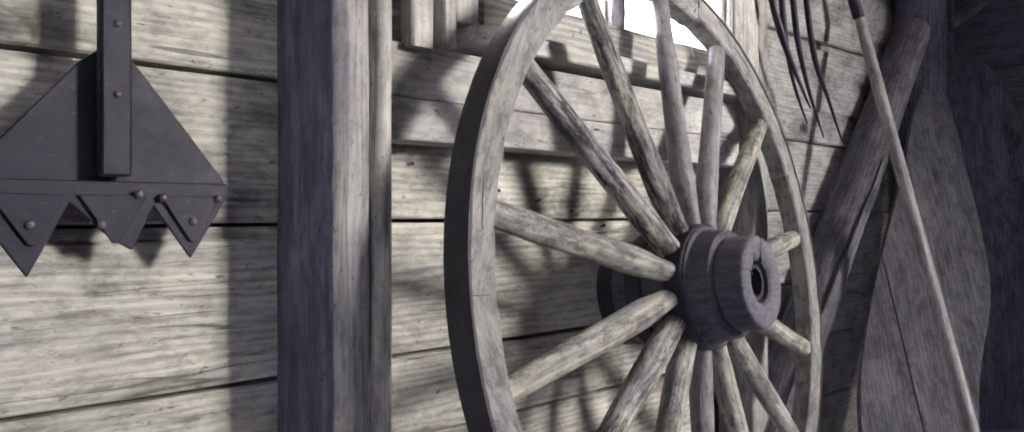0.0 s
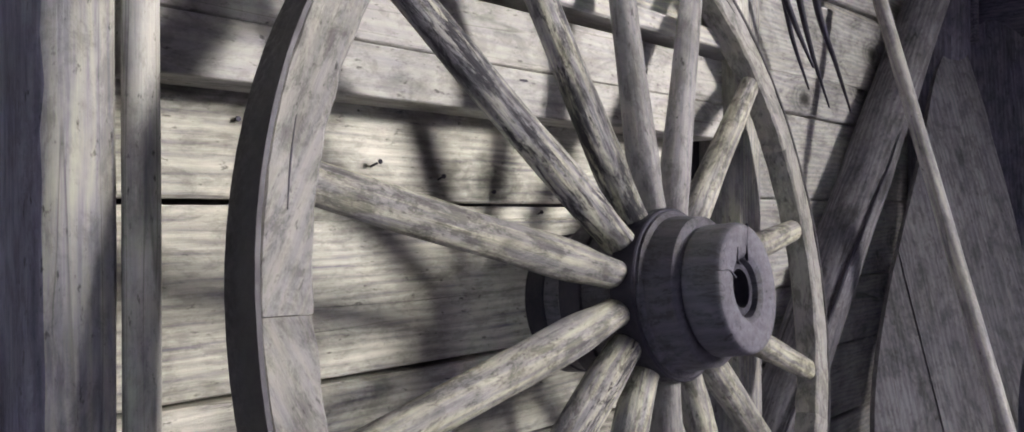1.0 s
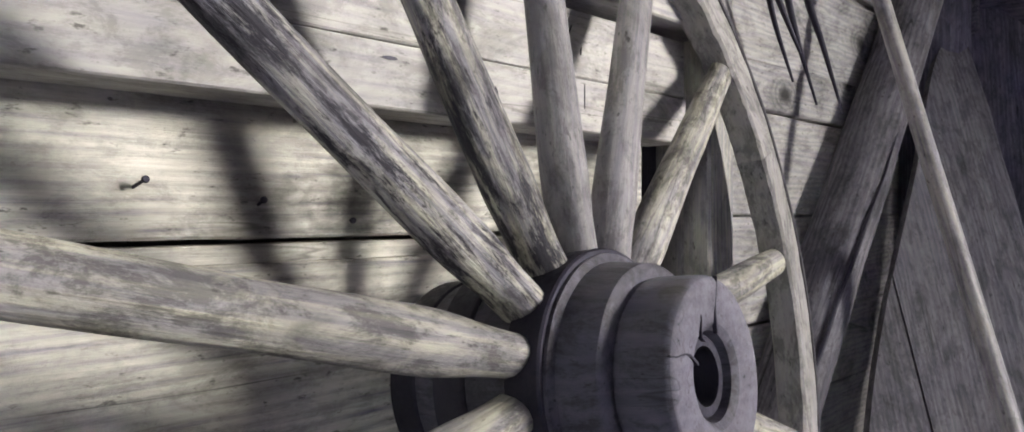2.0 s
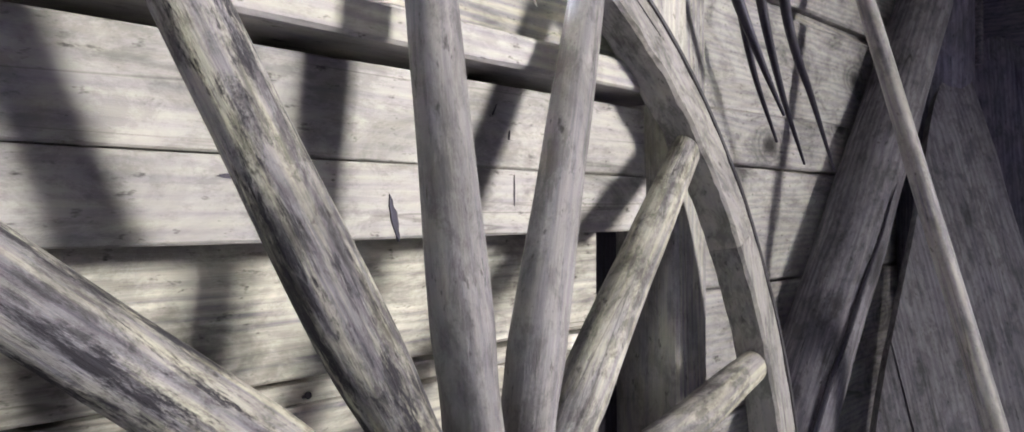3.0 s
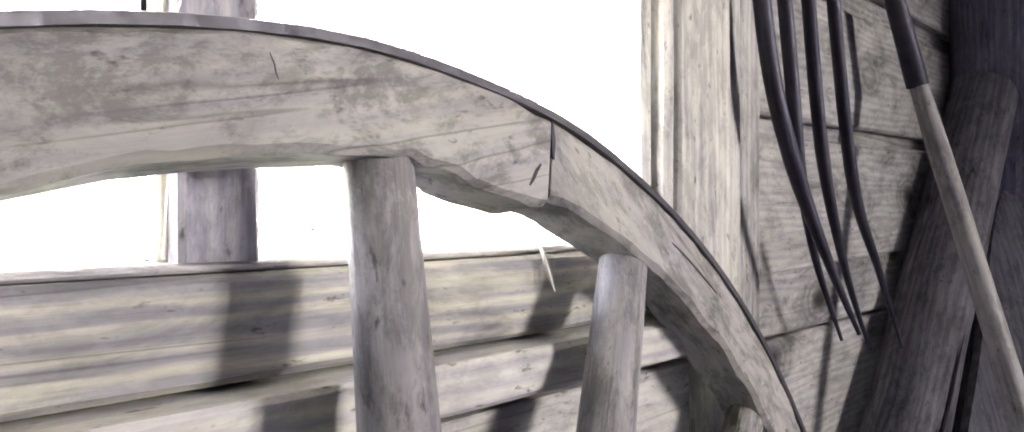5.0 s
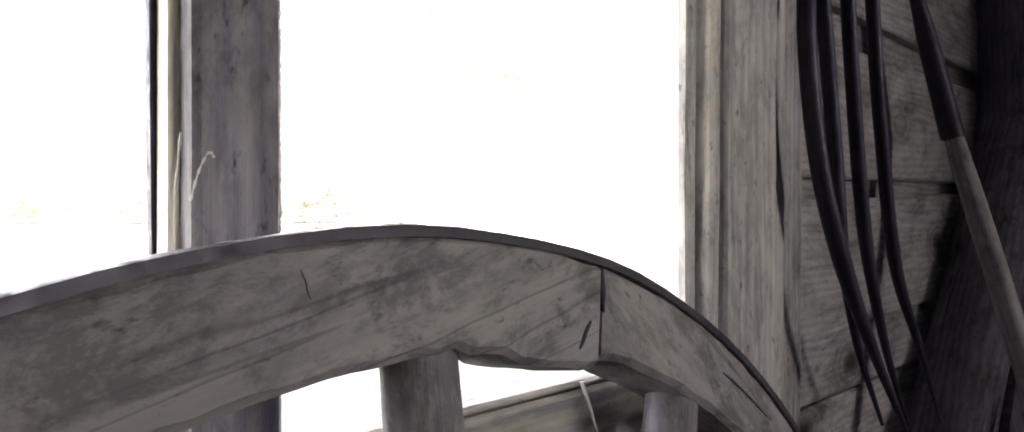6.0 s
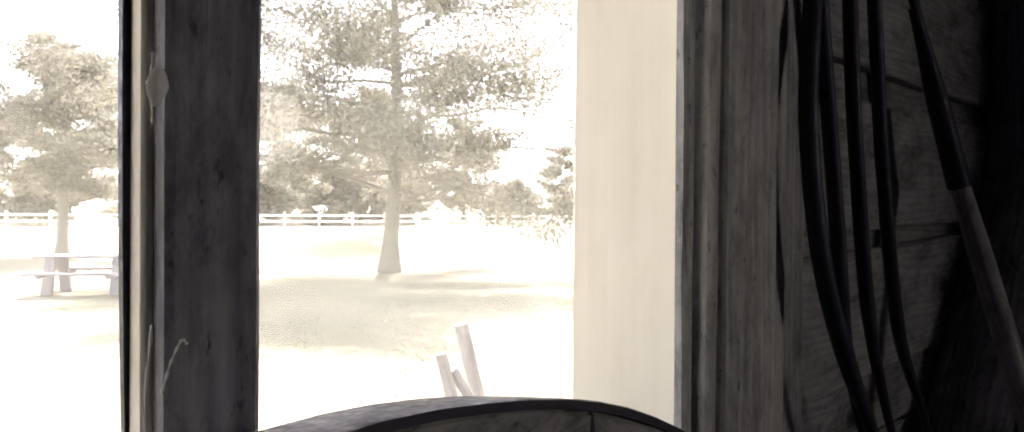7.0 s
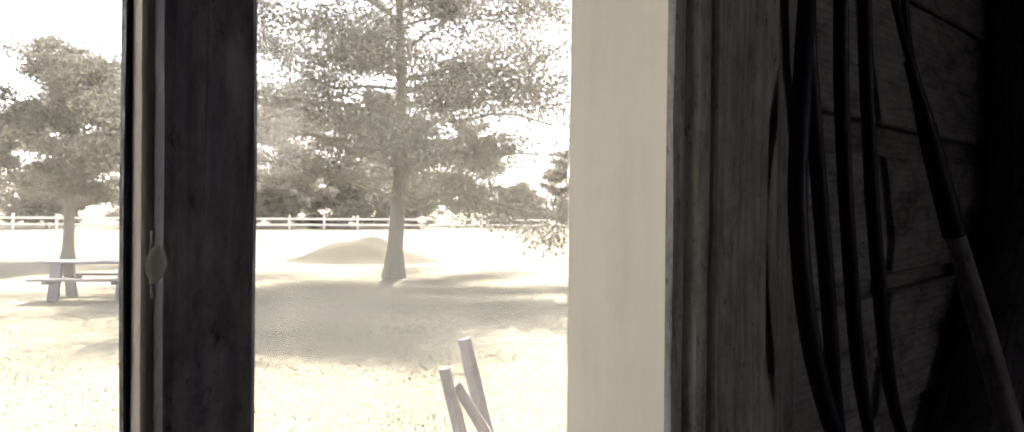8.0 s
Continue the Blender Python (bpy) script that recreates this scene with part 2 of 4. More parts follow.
def rod(length, radii, sides=14, rings=24, flat=1.0, amp=0.0, seed=0.0, bend=0.0):
    """A round bar along x from 0 to length; radii: (share of the length, radius) steps."""
    bm = bmesh.new()
    rows = []
    for i in range(rings + 1):
        u = i / rings
        for (a, ra), (b, rb) in zip(radii, radii[1:]):
            if a <= u <= b:
                s = (u - a) / max(b - a, 1e-6)
                r = ra + (rb - ra) * s * s * (3 - 2 * s)
        row = []
        for j in range(sides):
            w = 2 * math.pi * j / sides
            q = r * (1 + amp * noise.noise(Vector((u * length * 5 + seed, math.cos(w) * 0.9, math.sin(w) * 0.9 + seed))))
            row.append(bm.verts.new((u * length, q * math.cos(w) * flat, q * math.sin(w) + bend * math.sin(math.pi * u))))
        rows.append(row)
    for a, b in zip(rows, rows[1:]):
        for j in range(sides):
            bm.faces.new((a[j], a[(j + 1) % sides], b[(j + 1) % sides], b[j]))
    bm.faces.new(rows[0])
    bm.faces.new(rows[-1][::-1])
    bmesh.ops.recalc_face_normals(bm, faces=bm.faces)
    return bm


def along(a, b, up=(0, -1, 0)):
    """The pose whose x axis runs from a to b, with z near up."""
    a, b = Vector(a), Vector(b)
    x = (b - a).normalized()
    y = Vector(up).cross(x).normalized()
    z = x.cross(y)
    m = Matrix((x, y, z)).transposed().to_4x4()
    m.translation = a
    return m


def tube(points, radii, sides=10):
    """A bent round bar through points, in world axes."""
    bm = bmesh.new()
    pts = [Vector(q) for q in points]
    rows = []
    for i, q in enumerate(pts):
        d = (pts[min(i + 1, len(pts) - 1)] - pts[max(i - 1, 0)]).normalized()
        s = d.cross(Vector((0.3, 1, 0.1))).normalized()
        u = s.cross(d)
        rows.append([bm.verts.new(q + radii[i] * (math.cos(2 * math.pi * j / sides) * s + math.sin(2 * math.pi * j / sides) * u)) for j in range(sides)])
    for a, b in zip(rows, rows[1:]):
        for j in range(sides):
            bm.faces.new((a[j], a[(j + 1) % sides], b[(j + 1) % sides], b[j]))
    bm.faces.new(rows[0])
    bm.faces.new(rows[-1][::-1])
    bmesh.ops.recalc_face_normals(bm, faces=bm.faces)
    return bm


def curve_points(ctrl, n):
    """Points along a Catmull-Rom line through ctrl."""
    c = [Vector(q) for q in ctrl]
    c = [2 * c[0] - c[1]] + c + [2 * c[-1] - c[-2]]
    out = []
    for i in range(1, len(c) - 2):
        for k in range(n):
            t = k / n
            p0, p1, p2, p3 = c[i - 1:i + 3]
            out.append(0.5 * ((2 * p1) + (p2 - p0) * t + (2 * p0 - 5 * p1 + 4 * p2 - p3) * t * t + (3 * p1 - p0 - 3 * p2 + p3) * t ** 3))
    out.append(c[-2])
    return out


def slab(outline, thick, bevel=0.003):
    """A flat piece with that outline in x, z, thick towards +y from y = 0."""
    bm = bmesh.new()
    f = bm.faces.new([bm.verts.new((x, 0, z)) for x, z in outline])
    r = bmesh.ops.extrude_face_region(bm, geom=[f])
    bmesh.ops.translate(bm, verts=[v for v in r["geom"] if isinstance(v, bmesh.types.BMVert)], vec=(0, thick, 0))
    bmesh.ops.recalc_face_normals(bm, faces=bm.faces)
    if bevel:
        bmesh.ops.bevel(bm, geom=[e for e in bm.edges], offset=bevel, segments=1, affect="EDGES")
    return bm


def box(x0, x1, y0, y1, z0, z1, bevel=0.0):
    bm = bmesh.new()
    bmesh.ops.create_cube(bm, size=1, matrix=Matrix.LocRotScale(((x0 + x1) / 2, (y0 + y1) / 2, (z0 + z1) / 2), None, (x1 - x0, y1 - y0, z1 - z0)))
    if bevel:
        bmesh.ops.bevel(bm, geom=[e for e in bm.edges], offset=bevel, segments=1, affect="EDGES")
    return bm


def lathe(profile, sides=40, amp=0.0):
    """A turned piece round the x axis; profile: (x, radius), closed at both ends."""
    bm = bmesh.new()
    rows = [[bm.verts.new((x, r * math.cos(2 * math.pi * j / sides) * (1 + amp * noise.noise(Vector((x * 20, 3 * math.cos(2 * math.pi * j / sides), 3 * math.sin(2 * math.pi * j / sides))))), r * math.sin(2 * math.pi * j / sides))) for j in range(sides)] for x, r in profile]
    for a, b in zip(rows, rows[1:]):
        for j in range(sides):
            bm.faces.new((a[j], a[(j + 1) % sides], b[(j + 1) % sides], b[j]))
    bm.faces.new(rows[0])
    bm.faces.new(rows[-1])
    bmesh.ops.recalc_face_normals(bm, faces=bm.faces)
    return bm


def plank_at(name, parent, mat, x0, x1, front, thick, z0, z1, seed, worn=0.003, bevel=0.003, slope=0.0, label=""):
    """A horizontal board, its face at y = front."""
    bm = board(x1 - x0, thick, z1 - z0, seed, worn, bevel, max(6, int((x1 - x0) / 0.07)))
    return part(name, bm, mat, parent, label, pose((x0 + x1) / 2, front + thick / 2, (z0 + z1) / 2, 0, slope, 0))


def upright(name, parent, mat, x0, x1, front, thick, z0, z1, seed, worn=0.003, bevel=0.003, label="", turn=0.0):
    """A vertical board or post, its face at y = front."""
    bm = board(z1 - z0, thick, x1 - x0, seed, worn, bevel, max(6, int((z1 - z0) / 0.07)))
    m = pose((x0 + x1) / 2, front + thick / 2, (z0 + z1) / 2, 0, -90, 0) @ pose(0, 0, 0, turn, 0, 0)
    return part(name, bm, mat, parent, label, m)


# ---- the room ----
WIN = (0.90, 1.80, 1.12, 2.10)


def wall_with_hole(name, x0, x1, y0, y1, z0, z1, hole, axis="x"):
    """A wall as four blocks round an opening in one mesh."""
    bm = bmesh.new()
    a0, a1, h0, h1 = hole
    lo, hi = (x0, x1) if axis == "x" else (y0, y1)
    for p, q, r, s in ((lo, a0, z0, z1), (a1, hi, z0, z1), (a0, a1, z0, h0), (a0, a1, h1, z1)):
        c, d = ((p + q) / 2, (y0 + y1) / 2, (r + s) / 2), (q - p, y1 - y0, s - r)
        if axis == "y":
            c, d = ((x0 + x1) / 2, (p + q) / 2, (r + s) / 2), (x1 - x0, q - p, s - r)
        bmesh.ops.create_cube(bm, size=1, matrix=Matrix.LocRotScale(c, None, d))
    return finish(name, bm, TIMBER, None, False)


wall_north = tagged(wall_with_hole("wall_north", ROOM_W, END_X, 1.145, 1.20, FLOOR - 0.4, CEIL, WIN), "weathered pine plank wall of an old barn", "wall", "", "structure")
WORLD[wall_north] = Matrix()
# partition lengthened out of view to y -1.78, to shade the corner
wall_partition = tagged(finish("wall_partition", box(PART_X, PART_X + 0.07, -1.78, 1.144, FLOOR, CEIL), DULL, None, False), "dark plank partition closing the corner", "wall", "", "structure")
# added, unseen: blocks the south lamp from the corner
wall_return = tagged(finish("wall_return", box(3.15, PART_X + 0.07, -1.85, -1.781, FLOOR, CEIL), DULL, None, False), "unseen dark return wall added to shade the corner", "wall", "", "structure")
wall_east = tagged(finish("wall_east", box(END_X, END_X + 0.12, ROOM_S - 0.12, 1.20, FLOOR - 0.4, CEIL), ROOF, None, False), "dark plank barn wall", "wall", "", "structure")
wall_south = tagged(wall_with_hole("wall_south", ROOM_W, END_X, ROOM_S - 0.12, ROOM_S, FLOOR - 0.4, CEIL, (3.10, 4.10, 1.58, 2.72)), "dark plank barn wall with a window", "wall", "", "structure")
wall_south.data.materials[0] = ROOF
# opening is added: lets sky in to fill the post's left side
wall_west = tagged(wall_with_hole("wall_west", ROOM_W - 0.12, ROOM_W, ROOM_S - 0.12, 1.20, FLOOR - 0.4, CEIL, (-1.82, -1.38, 1.04, 1.52), "y"), "dark plank barn wall with an unseen opening added for fill light", "wall", "", "structure")
wall_west.data.materials[0] = ROOF
floor = tagged(finish("floor", box(ROOM_W, END_X, ROOM_S, 1.145, FLOOR - 0.1, FLOOR), ROOF, None, False), "unseen plank floor of the barn, toned for bounced fill", "floor", "", "structure")
ceiling = tagged(finish("ceiling", box(ROOM_W - 0.3, END_X + 0.3, ROOM_S - 0.3, 1.20, CEIL, CEIL + 0.08), ROOF, None, False), "dark board ceiling", "ceiling", "", "structure")

# added out of view; depth set so its shade covers pane and sill
eave = tagged(finish("eave", box(ROOM_W - 0.3, END_X + 0.3, 1.20, 2.25, EAVE, EAVE + 0.08), ROOF, None, False), "unseen board eave added to keep sun off the window", "eave", "", "structure")

# boards of the long wall, west of the square post
y_left = 1.075
for i, (z0, z1) in enumerate(((FLOOR, 0.18), (0.186, 0.378), (0.384, 0.517), (0.523, 0.727), (0.75, 0.957), (0.964, 1.2), (1.206, 1.45), (1.456, 1.75), (1.756, 2.1), (2.106, CEIL))):
    plank_at("board", wall_north, WALL, ROOM_W, 0.60, y_left + 0.003 * math.sin(i * 2.1), 0.06, z0, z1, i * 3.7)
for i, (z0, z1) in enumerate(((FLOOR, 0.16), (0.166, 0.381), (0.387, 0.521), (0.528, 0.729), (0.754, 0.90))):
    plank_at("board", wall_north, WALL, 0.60, 1.74, y_left + 0.003 * math.sin(i * 1.3 + 1), 0.06, z0, z1, 40 + i * 3.1)
plank_at("board", wall_north, WALL, 0.60, 1.74, 1.09, 0.05, 0.90, 1.10, 71)
plank_at("board_lip", wall_north, WALL, ROOM_W, 0.60, y_left + 0.007, 0.04, 0.727, 0.744, 61, 0.001, 0.001)
plank_at("board_lip", wall_north, WALL, 0.60, 1.74, y_left + 0.007, 0.04, 0.729, 0.748, 62, 0.001, 0.001)
# boards of the long wall, east of the window post
for i, (z0, z1, s) in enumerate(((FLOOR, 0.17, 0), (0.176, 0.37, 0), (0.376, 0.55, 0), (0.556, 0.768, 0), (0.774, 0.983, 0), (0.989, 1.152, 0), (1.159, 1.36, -1.5), (1.366, 1.57, -1), (1.576, 1.80, 0), (1.806, 2.1, 0), (2.106, CEIL, 0))):
    plank_at("board", wall_north, KNOTTY, 1.74, END_X, 1.122 + 0.004 * math.sin(i * 1.9), 0.04, z0, z1, 90 + i * 2.3, 0.004, 0.004, s)
# near-black board gives the open gap its shade by colour
upright("gap_board", wall_north, GAP_SHADE, 1.743, 1.833, 1.108, 0.012, FLOOR, 0.985, 97, 0.001, 0.002, "near-black board standing in for the shaded gap between boards and post")
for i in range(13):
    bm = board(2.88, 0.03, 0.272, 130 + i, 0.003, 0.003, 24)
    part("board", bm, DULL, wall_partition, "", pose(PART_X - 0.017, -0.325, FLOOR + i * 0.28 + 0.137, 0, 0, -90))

# frame and bars of the south window
window_2 = empty("window_2", (3.60, ROOM_S, 1.58), "large barn window with dark bars", "window", "", "structure")
for x in (3.13, 3.60, 4.07):
    part("muntin", box(x - 0.03, x + 0.03, ROOM_S - 0.03, ROOM_S + 0.02, 1.58, 2.72, 0.003), ROOF, window_2)
for z in (1.61, 2.15, 2.69):
    part("muntin", box(3.16, 4.04, ROOM_S - 0.028, ROOM_S + 0.018, z - 0.03, z + 0.03, 0.003), ROOF, window_2)

# proud plank under the window
apron = empty("apron_plank", (1.2, 1.0, 0.87), "wide smooth plank nailed under the window", "plank")
plank_at("plank", apron, PLANK, 0.662, 1.745, 1.0, 0.07, 0.880, 0.9460, 201, 0.0012, 0.002)
plank_at("plank", apron, PLANK, 0.662, 1.743, 1.0005, 0.07, 0.9472, 1.031, 205, 0.0012, 0.002)


def gouge(x, z, front, length, width, lean=0.0):
    """A narrow dark gouge in a board face, pointed at both ends."""
    bm = bmesh.new()
    n = 8
    rim = []
    for sgn in (1, -1):
        for k in range(n + 1):
            t = k / n if sgn > 0 else 1 - k / n
            w = width * math.sin(math.pi * t) ** 0.7 * (0.7 + 0.5 * noise.noise(Vector((x * 31, t * 6, sgn))))
            if 0 < t < 1 or sgn > 0:
                rim.append(bm.verts.new((sgn * w * 0.5 + lean * (t - 0.5) * length, -0.0004, (t - 0.5) * length)))
    bm.faces.new(rim)
    r = bmesh.ops.extrude_face_region(bm, geom=bm.faces[:])
    bmesh.ops.translate(bm, verts=[v for v in r["geom"] if isinstance(v, bmesh.types.BMVert)], vec=(0, 0.003, 0))
    bmesh.ops.recalc_face_normals(bm, faces=bm.faces)
    part("gouge", bm, IRON, apron, "dark gouge in the plank", pose(x, front, z), False)


for x, z, l, w, lean in ((1.352, 0.898, 0.042, 0.010, -0.25), (1.499, 0.981, 0.010, 0.003, 0.1), (1.506, 0.925, 0.032, 0.0022, 0.0), (1.478, 1.005, 0.012, 0.0015, 0.5), (1.20, 0.93, 0.004, 0.03, 0.0)):
    gouge(x, z, 0.9995, l, w, lean)

# ---- the window ----
window_1 = empty("window_1", (1.3, 1.05, 1.04), "old barn window with a bare wood frame and dusty panes", "window", "", "structure")
plank_at("sill_trim", window_1, SILL, 0.86, 1.80, 0.972, 0.10, 1.044, 1.077, 211, 0.002, 0.003)
plank_at("sill_board", window_1, FLAME, 0.90, 1.70, 1.0, 0.14, 1.081, 1.141, 212, 0.002, 0.004)
part("sill_top", box(0.90, 1.70, 1.003, 1.16, 1.1415, 1.147, 0.002), SILL, window_1)
upright("mullion", window_1, MULLION, 1.252, 1.297, 1.0, 0.016, 1.147, 2.05, 213, 0.0015, 0.003)
part("glazing_bar", box(1.2475, 1.27, 1.0165, 1.0365, 1.147, 2.05, 0.002), JAMB_LIT, window_1)
part("jamb", box(1.693, 1.75, 1.0225, 1.144, 1.147, 2.05, 0.002), JAMB_LIT, window_1, "jamb board with sunlight put into its pale colour")
part("jamb", box(0.88, 0.928, 1.022, 1.19, 1.147, 2.05, 0.002), CASING, window_1)
part("head", box(0.88, 1.75, 1.02, 1.19, 2.052, 2.10, 0.002), CASING, window_1)
upright("casing_strip", window_1, CASING, 1.661, 1.674, 0.997, 0.010, 1.149, 2.15, 216, 0.003, 0.003)
upright("casing_strip", window_1, CASING, 1.676, 1.690, 0.983, 0.023, 1.149, 2.15, 215, 0.0015, 0.003)
upright("casing_board", window_1, CASING, 1.692, 1.786, 0.979, 0.042, 1.079, 2.15, 217, 0.0015, 0.003)
upright("casing_strip", window_1, CASING, 1.789, 1.832, 0.992, 0.03, 1.079, 2.15, 222, 0.002, 0.003)
upright("casing_board", window_1, CASING, 0.733, 0.775, 0.978, 0.03, 1.024, 2.15, 218, 0.0015, 0.003)
upright("casing_board", window_1, CASING, 0.79, 0.818, 0.972, 0.03, 1.030, 2.15, 219, 0.0015, 0.003)
upright("casing_board", window_1, CASING, 0.825, 0.876, 0.985, 0.03, 1.078, 2.15, 220, 0.0015, 0.003)
glass, gnt, gb = shader("window_glass", 0.02)
gb.inputs["Transmission Weight"].default_value = 1.0
gb.inputs["IOR"].default_value = 1.2
dust = gnt.nodes.new("ShaderNodeBsdfTranslucent")
dust.inputs["Color"].default_value = (0.85, 0.81, 0.72, 1)
film_tex = mix(gnt, noise_tex(gnt, coords(gnt, (1, 1, 1)), 3.0, 6, 0.7, 0.6), noise_tex(gnt, coords(gnt, (9, 1, 2)), 2.0, 4, 0.6), 0.4)
grime = gnt.nodes.new("ShaderNodeMixShader")
gnt.links.new(ramp(gnt, film_tex, [(0.35, 0.02), (0.55, 0.08), (0.72, 0.20)]), grime.inputs[0])
gnt.links.new(gb.outputs[0], grime.inputs[1])
gnt.links.new(dust.outputs[0], grime.inputs[2])
gnt.links.new(grime.outputs[0], gnt.nodes["Material Output"].inputs["Surface"])
pane = part("pane", box(0.929, 1.692, 1.138, 1.141, 1.147, 2.05), glass, window_1)
pane.visible_shadow = False

putty = board(0.903, 0.006, 0.010, 77, 0.008, 0.001, 60)
part("putty", putty, IRON, window_1, "cracked dark putty edge", pose(1.2490, 1.0335, 1.5985, 0, -90, 0))
web_mat, webnt, webb = shader("dusty_web", 0.9)
webb.inputs["Base Color"].default_value = (0.62, 0.60, 0.55, 1)
web = empty("cobweb", (1.244, 0.99, 1.40), "dusty cobweb threads on the window post", "cobweb")
for ctrl in ([(1.243, 0.999, 1.150), (1.244, 0.996, 1.20), (1.242, 0.998, 1.26), (1.244, 0.996, 1.30)], [(1.249, 0.998, 1.27), (1.252, 0.996, 1.283), (1.257, 0.997, 1.292), (1.260, 0.998, 1.29)], [(1.245, 0.998, 1.385), (1.243, 0.995, 1.40), (1.245, 0.998, 1.415)]):
    pts = curve_points(ctrl, 8)
    part("thread", tube(pts, [0.0005 + 0.0003 * math.sin(i * 1.7) for i in range(len(pts))], 6), web_mat, web)
part("clump", lathe([(0, 0.001), (0.004, 0.0035), (0.009, 0.0045), (0.014, 0.003), (0.017, 0.001)], 10, 0.6), web_mat, web, "", along((1.244, 0.994, 1.392), (1.246, 0.994, 1.41)))

# posts of the wall
post_east = empty("wall_post", (1.875, 1.07, FLOOR), "square light wall post with a long crack", "post")
upright("post", post_east, TIMBER, 1.834, 1.913, 1.01, 0.10, FLOOR, CEIL, 231, 0.004, 0.004)
# half-round timber with a bark edge
timber = empty("timber_post", (0.60, 0.99, FLOOR), "worn half-round timber post with a bark edge", "post")


def timber_mesh():
    section = ((0.556, 1.072), (0.555, 1.0), (0.557, 0.968), (0.561, 0.952), (0.569, 0.940), (0.580, 0.932), (0.595, 0.928), (0.612, 0.930), (0.623, 0.935), (0.628, 0.945), (0.63, 1.072))
    bm = bmesh.new()
    rows = []
    for i in range(91):
        x = (CEIL - FLOOR) * i / 90
        row = []
        for k, (px, py) in enumerate(section):
            q = Vector((px, py, x))
            amp = 0.0035 if k in (3, 4) else 0.0015
            d = amp * noise.noise_vector(Vector((px * 60, py * 60, x * (22 if k in (3, 4) else 6))))
            row.append(bm.verts.new((x, py - 0.99 + d.y, px - 0.60 + d.x)))
        rows.append(row)
    n = len(section)
    for a, b in zip(rows, rows[1:]):
        for j in range(n):
            bm.faces.new((a[j], a[(j + 1) % n], b[(j + 1) % n], b[j]))
    bm.faces.new(rows[0])
    bm.faces.new(rows[-1])
    bmesh.ops.recalc_face_normals(bm, faces=bm.faces)
    return bm


post = part("post", timber_mesh(), TIMBER, timber, "", Matrix(((0, 0, 1, 0.60), (0, 1, 0, 0.99), (1, 0, 0, FLOOR), (0, 0, 0, 1))))
# dark bark wood on the left face: bark edge plus that side's shade
post.data.materials.append(BARKLOG)
for poly in post.data.polygons:
    c = poly.center
    if c.z < -0.030 + 0.004 * noise.noise(Vector((c.x * 14, 0, 0))):
        poly.material_index = 1
round_pole = empty("round_pole", (0.633, 0.906, FLOOR), "slim round pole standing beside the post", "pole")
part("pole", rod(CEIL - FLOOR, [(0, 0.0165), (1, 0.0165)], 16, 60, 1.0, 0.06, 5.0), CASING, round_pole, "", along((0.650, 0.946, FLOOR), (0.650, 0.944, CEIL)))

def nail(at, out, r=0.0016, head=0.0):
    """A bent or plain nail sticking out of a board."""
    ob = empty("nail", at, "rusty iron nail in a wall board", "nail", "nails in the boards")
    a = Vector(at)
    b = a + Vector(out)
    part("shank", rod((b - a).length, [(0, r), (1, r)], 8, 3), IRON, ob, "", along(a - (b - a) * 0.3, b, (0.1, 0, 1)))
    part("head", rod(0.002, [(0, head or r * 2.2), (1, head or r * 2.0)], 10, 1), IRON, ob, "", along(b, b + (b - a).normalized(), (0.1, 0, 1)))
    return ob


for at, out in (((1.10, 1.074, 0.786), (-0.003, -0.016, 0.004)), ((0.985, 1.074, 0.800), (0.003, -0.018, 0.006)), ((1.307, 1.074, 0.737), (0.0, -0.006, 0.002)), ((0.80, 1.074, 0.848), (0, -0.005, 0)), ((1.205, 1.074, 0.77), (0, -0.004, 0)), ((2.03, 1.12, 1.145), (0, -0.006, 0.002))):
    nail(at, out)
splinter = empty("wood_splinter", (1.52, 0.998, 1.12), "thin pale splinter hanging off the sill", "splinter")
for dx, dz, l in ((0.0, 0.0, 0.036), (0.005, -0.012, 0.02)):
    part("sliver", rod(l, [(0, 0.0016), (0.5, 0.0014), (1, 0.0004)], 6, 6), SILL, splinter, "", along((1.522 + dx, 0.996, 1.148 + dz), (1.527 + dx, 0.985, 1.112 + dz)))

# ---- the wheel ----
HUB_AT = Vector((1.3145, 0.8416, 0.6296))
NAVE_AT = Vector((1.3171, 0.8393, 0.6215))
AXLE = Vector((0.0907, -0.9865, 0.1360)).normalized()
RX = Vector((0.9959, 0.0900, -0.0112)).normalized()
RZ = AXLE.cross(RX) if AXLE.cross(RX).z > 0 else RX.cross(AXLE)
R_OUT, R_IN, RIM_T = 0.637, 0.577, 0.044
# each spoke: its angle at the rim and at the hub
SPOKES = ((166.5, 166.2), (140.5, 142.2), (115.4, 116.8), (87.8, 88.0), (63.0, 53.0), (38.6, 35.0), (8.1, 9.0), (-19.0, -18.0), (-42.5, -42.5), (-68.3, -68.3), (-95.5, -95.5), (-120.7, -120.7), (-145.0, -145.0), (-167.8, -168.4))


def wheel_pose(deg, r, d):
    """A pose on the wheel: x along the rim, y away from the axle's nose, z outwards."""
    a = radians(deg)
    out = math.cos(a) * RX + math.sin(a) * RZ
    tan = (-AXLE).cross(out)
    m = Matrix((tan, -AXLE, out)).transposed().to_4x4()
    m.translation = HUB_AT + d * AXLE + r * out
    return m


JOINT = 75.6


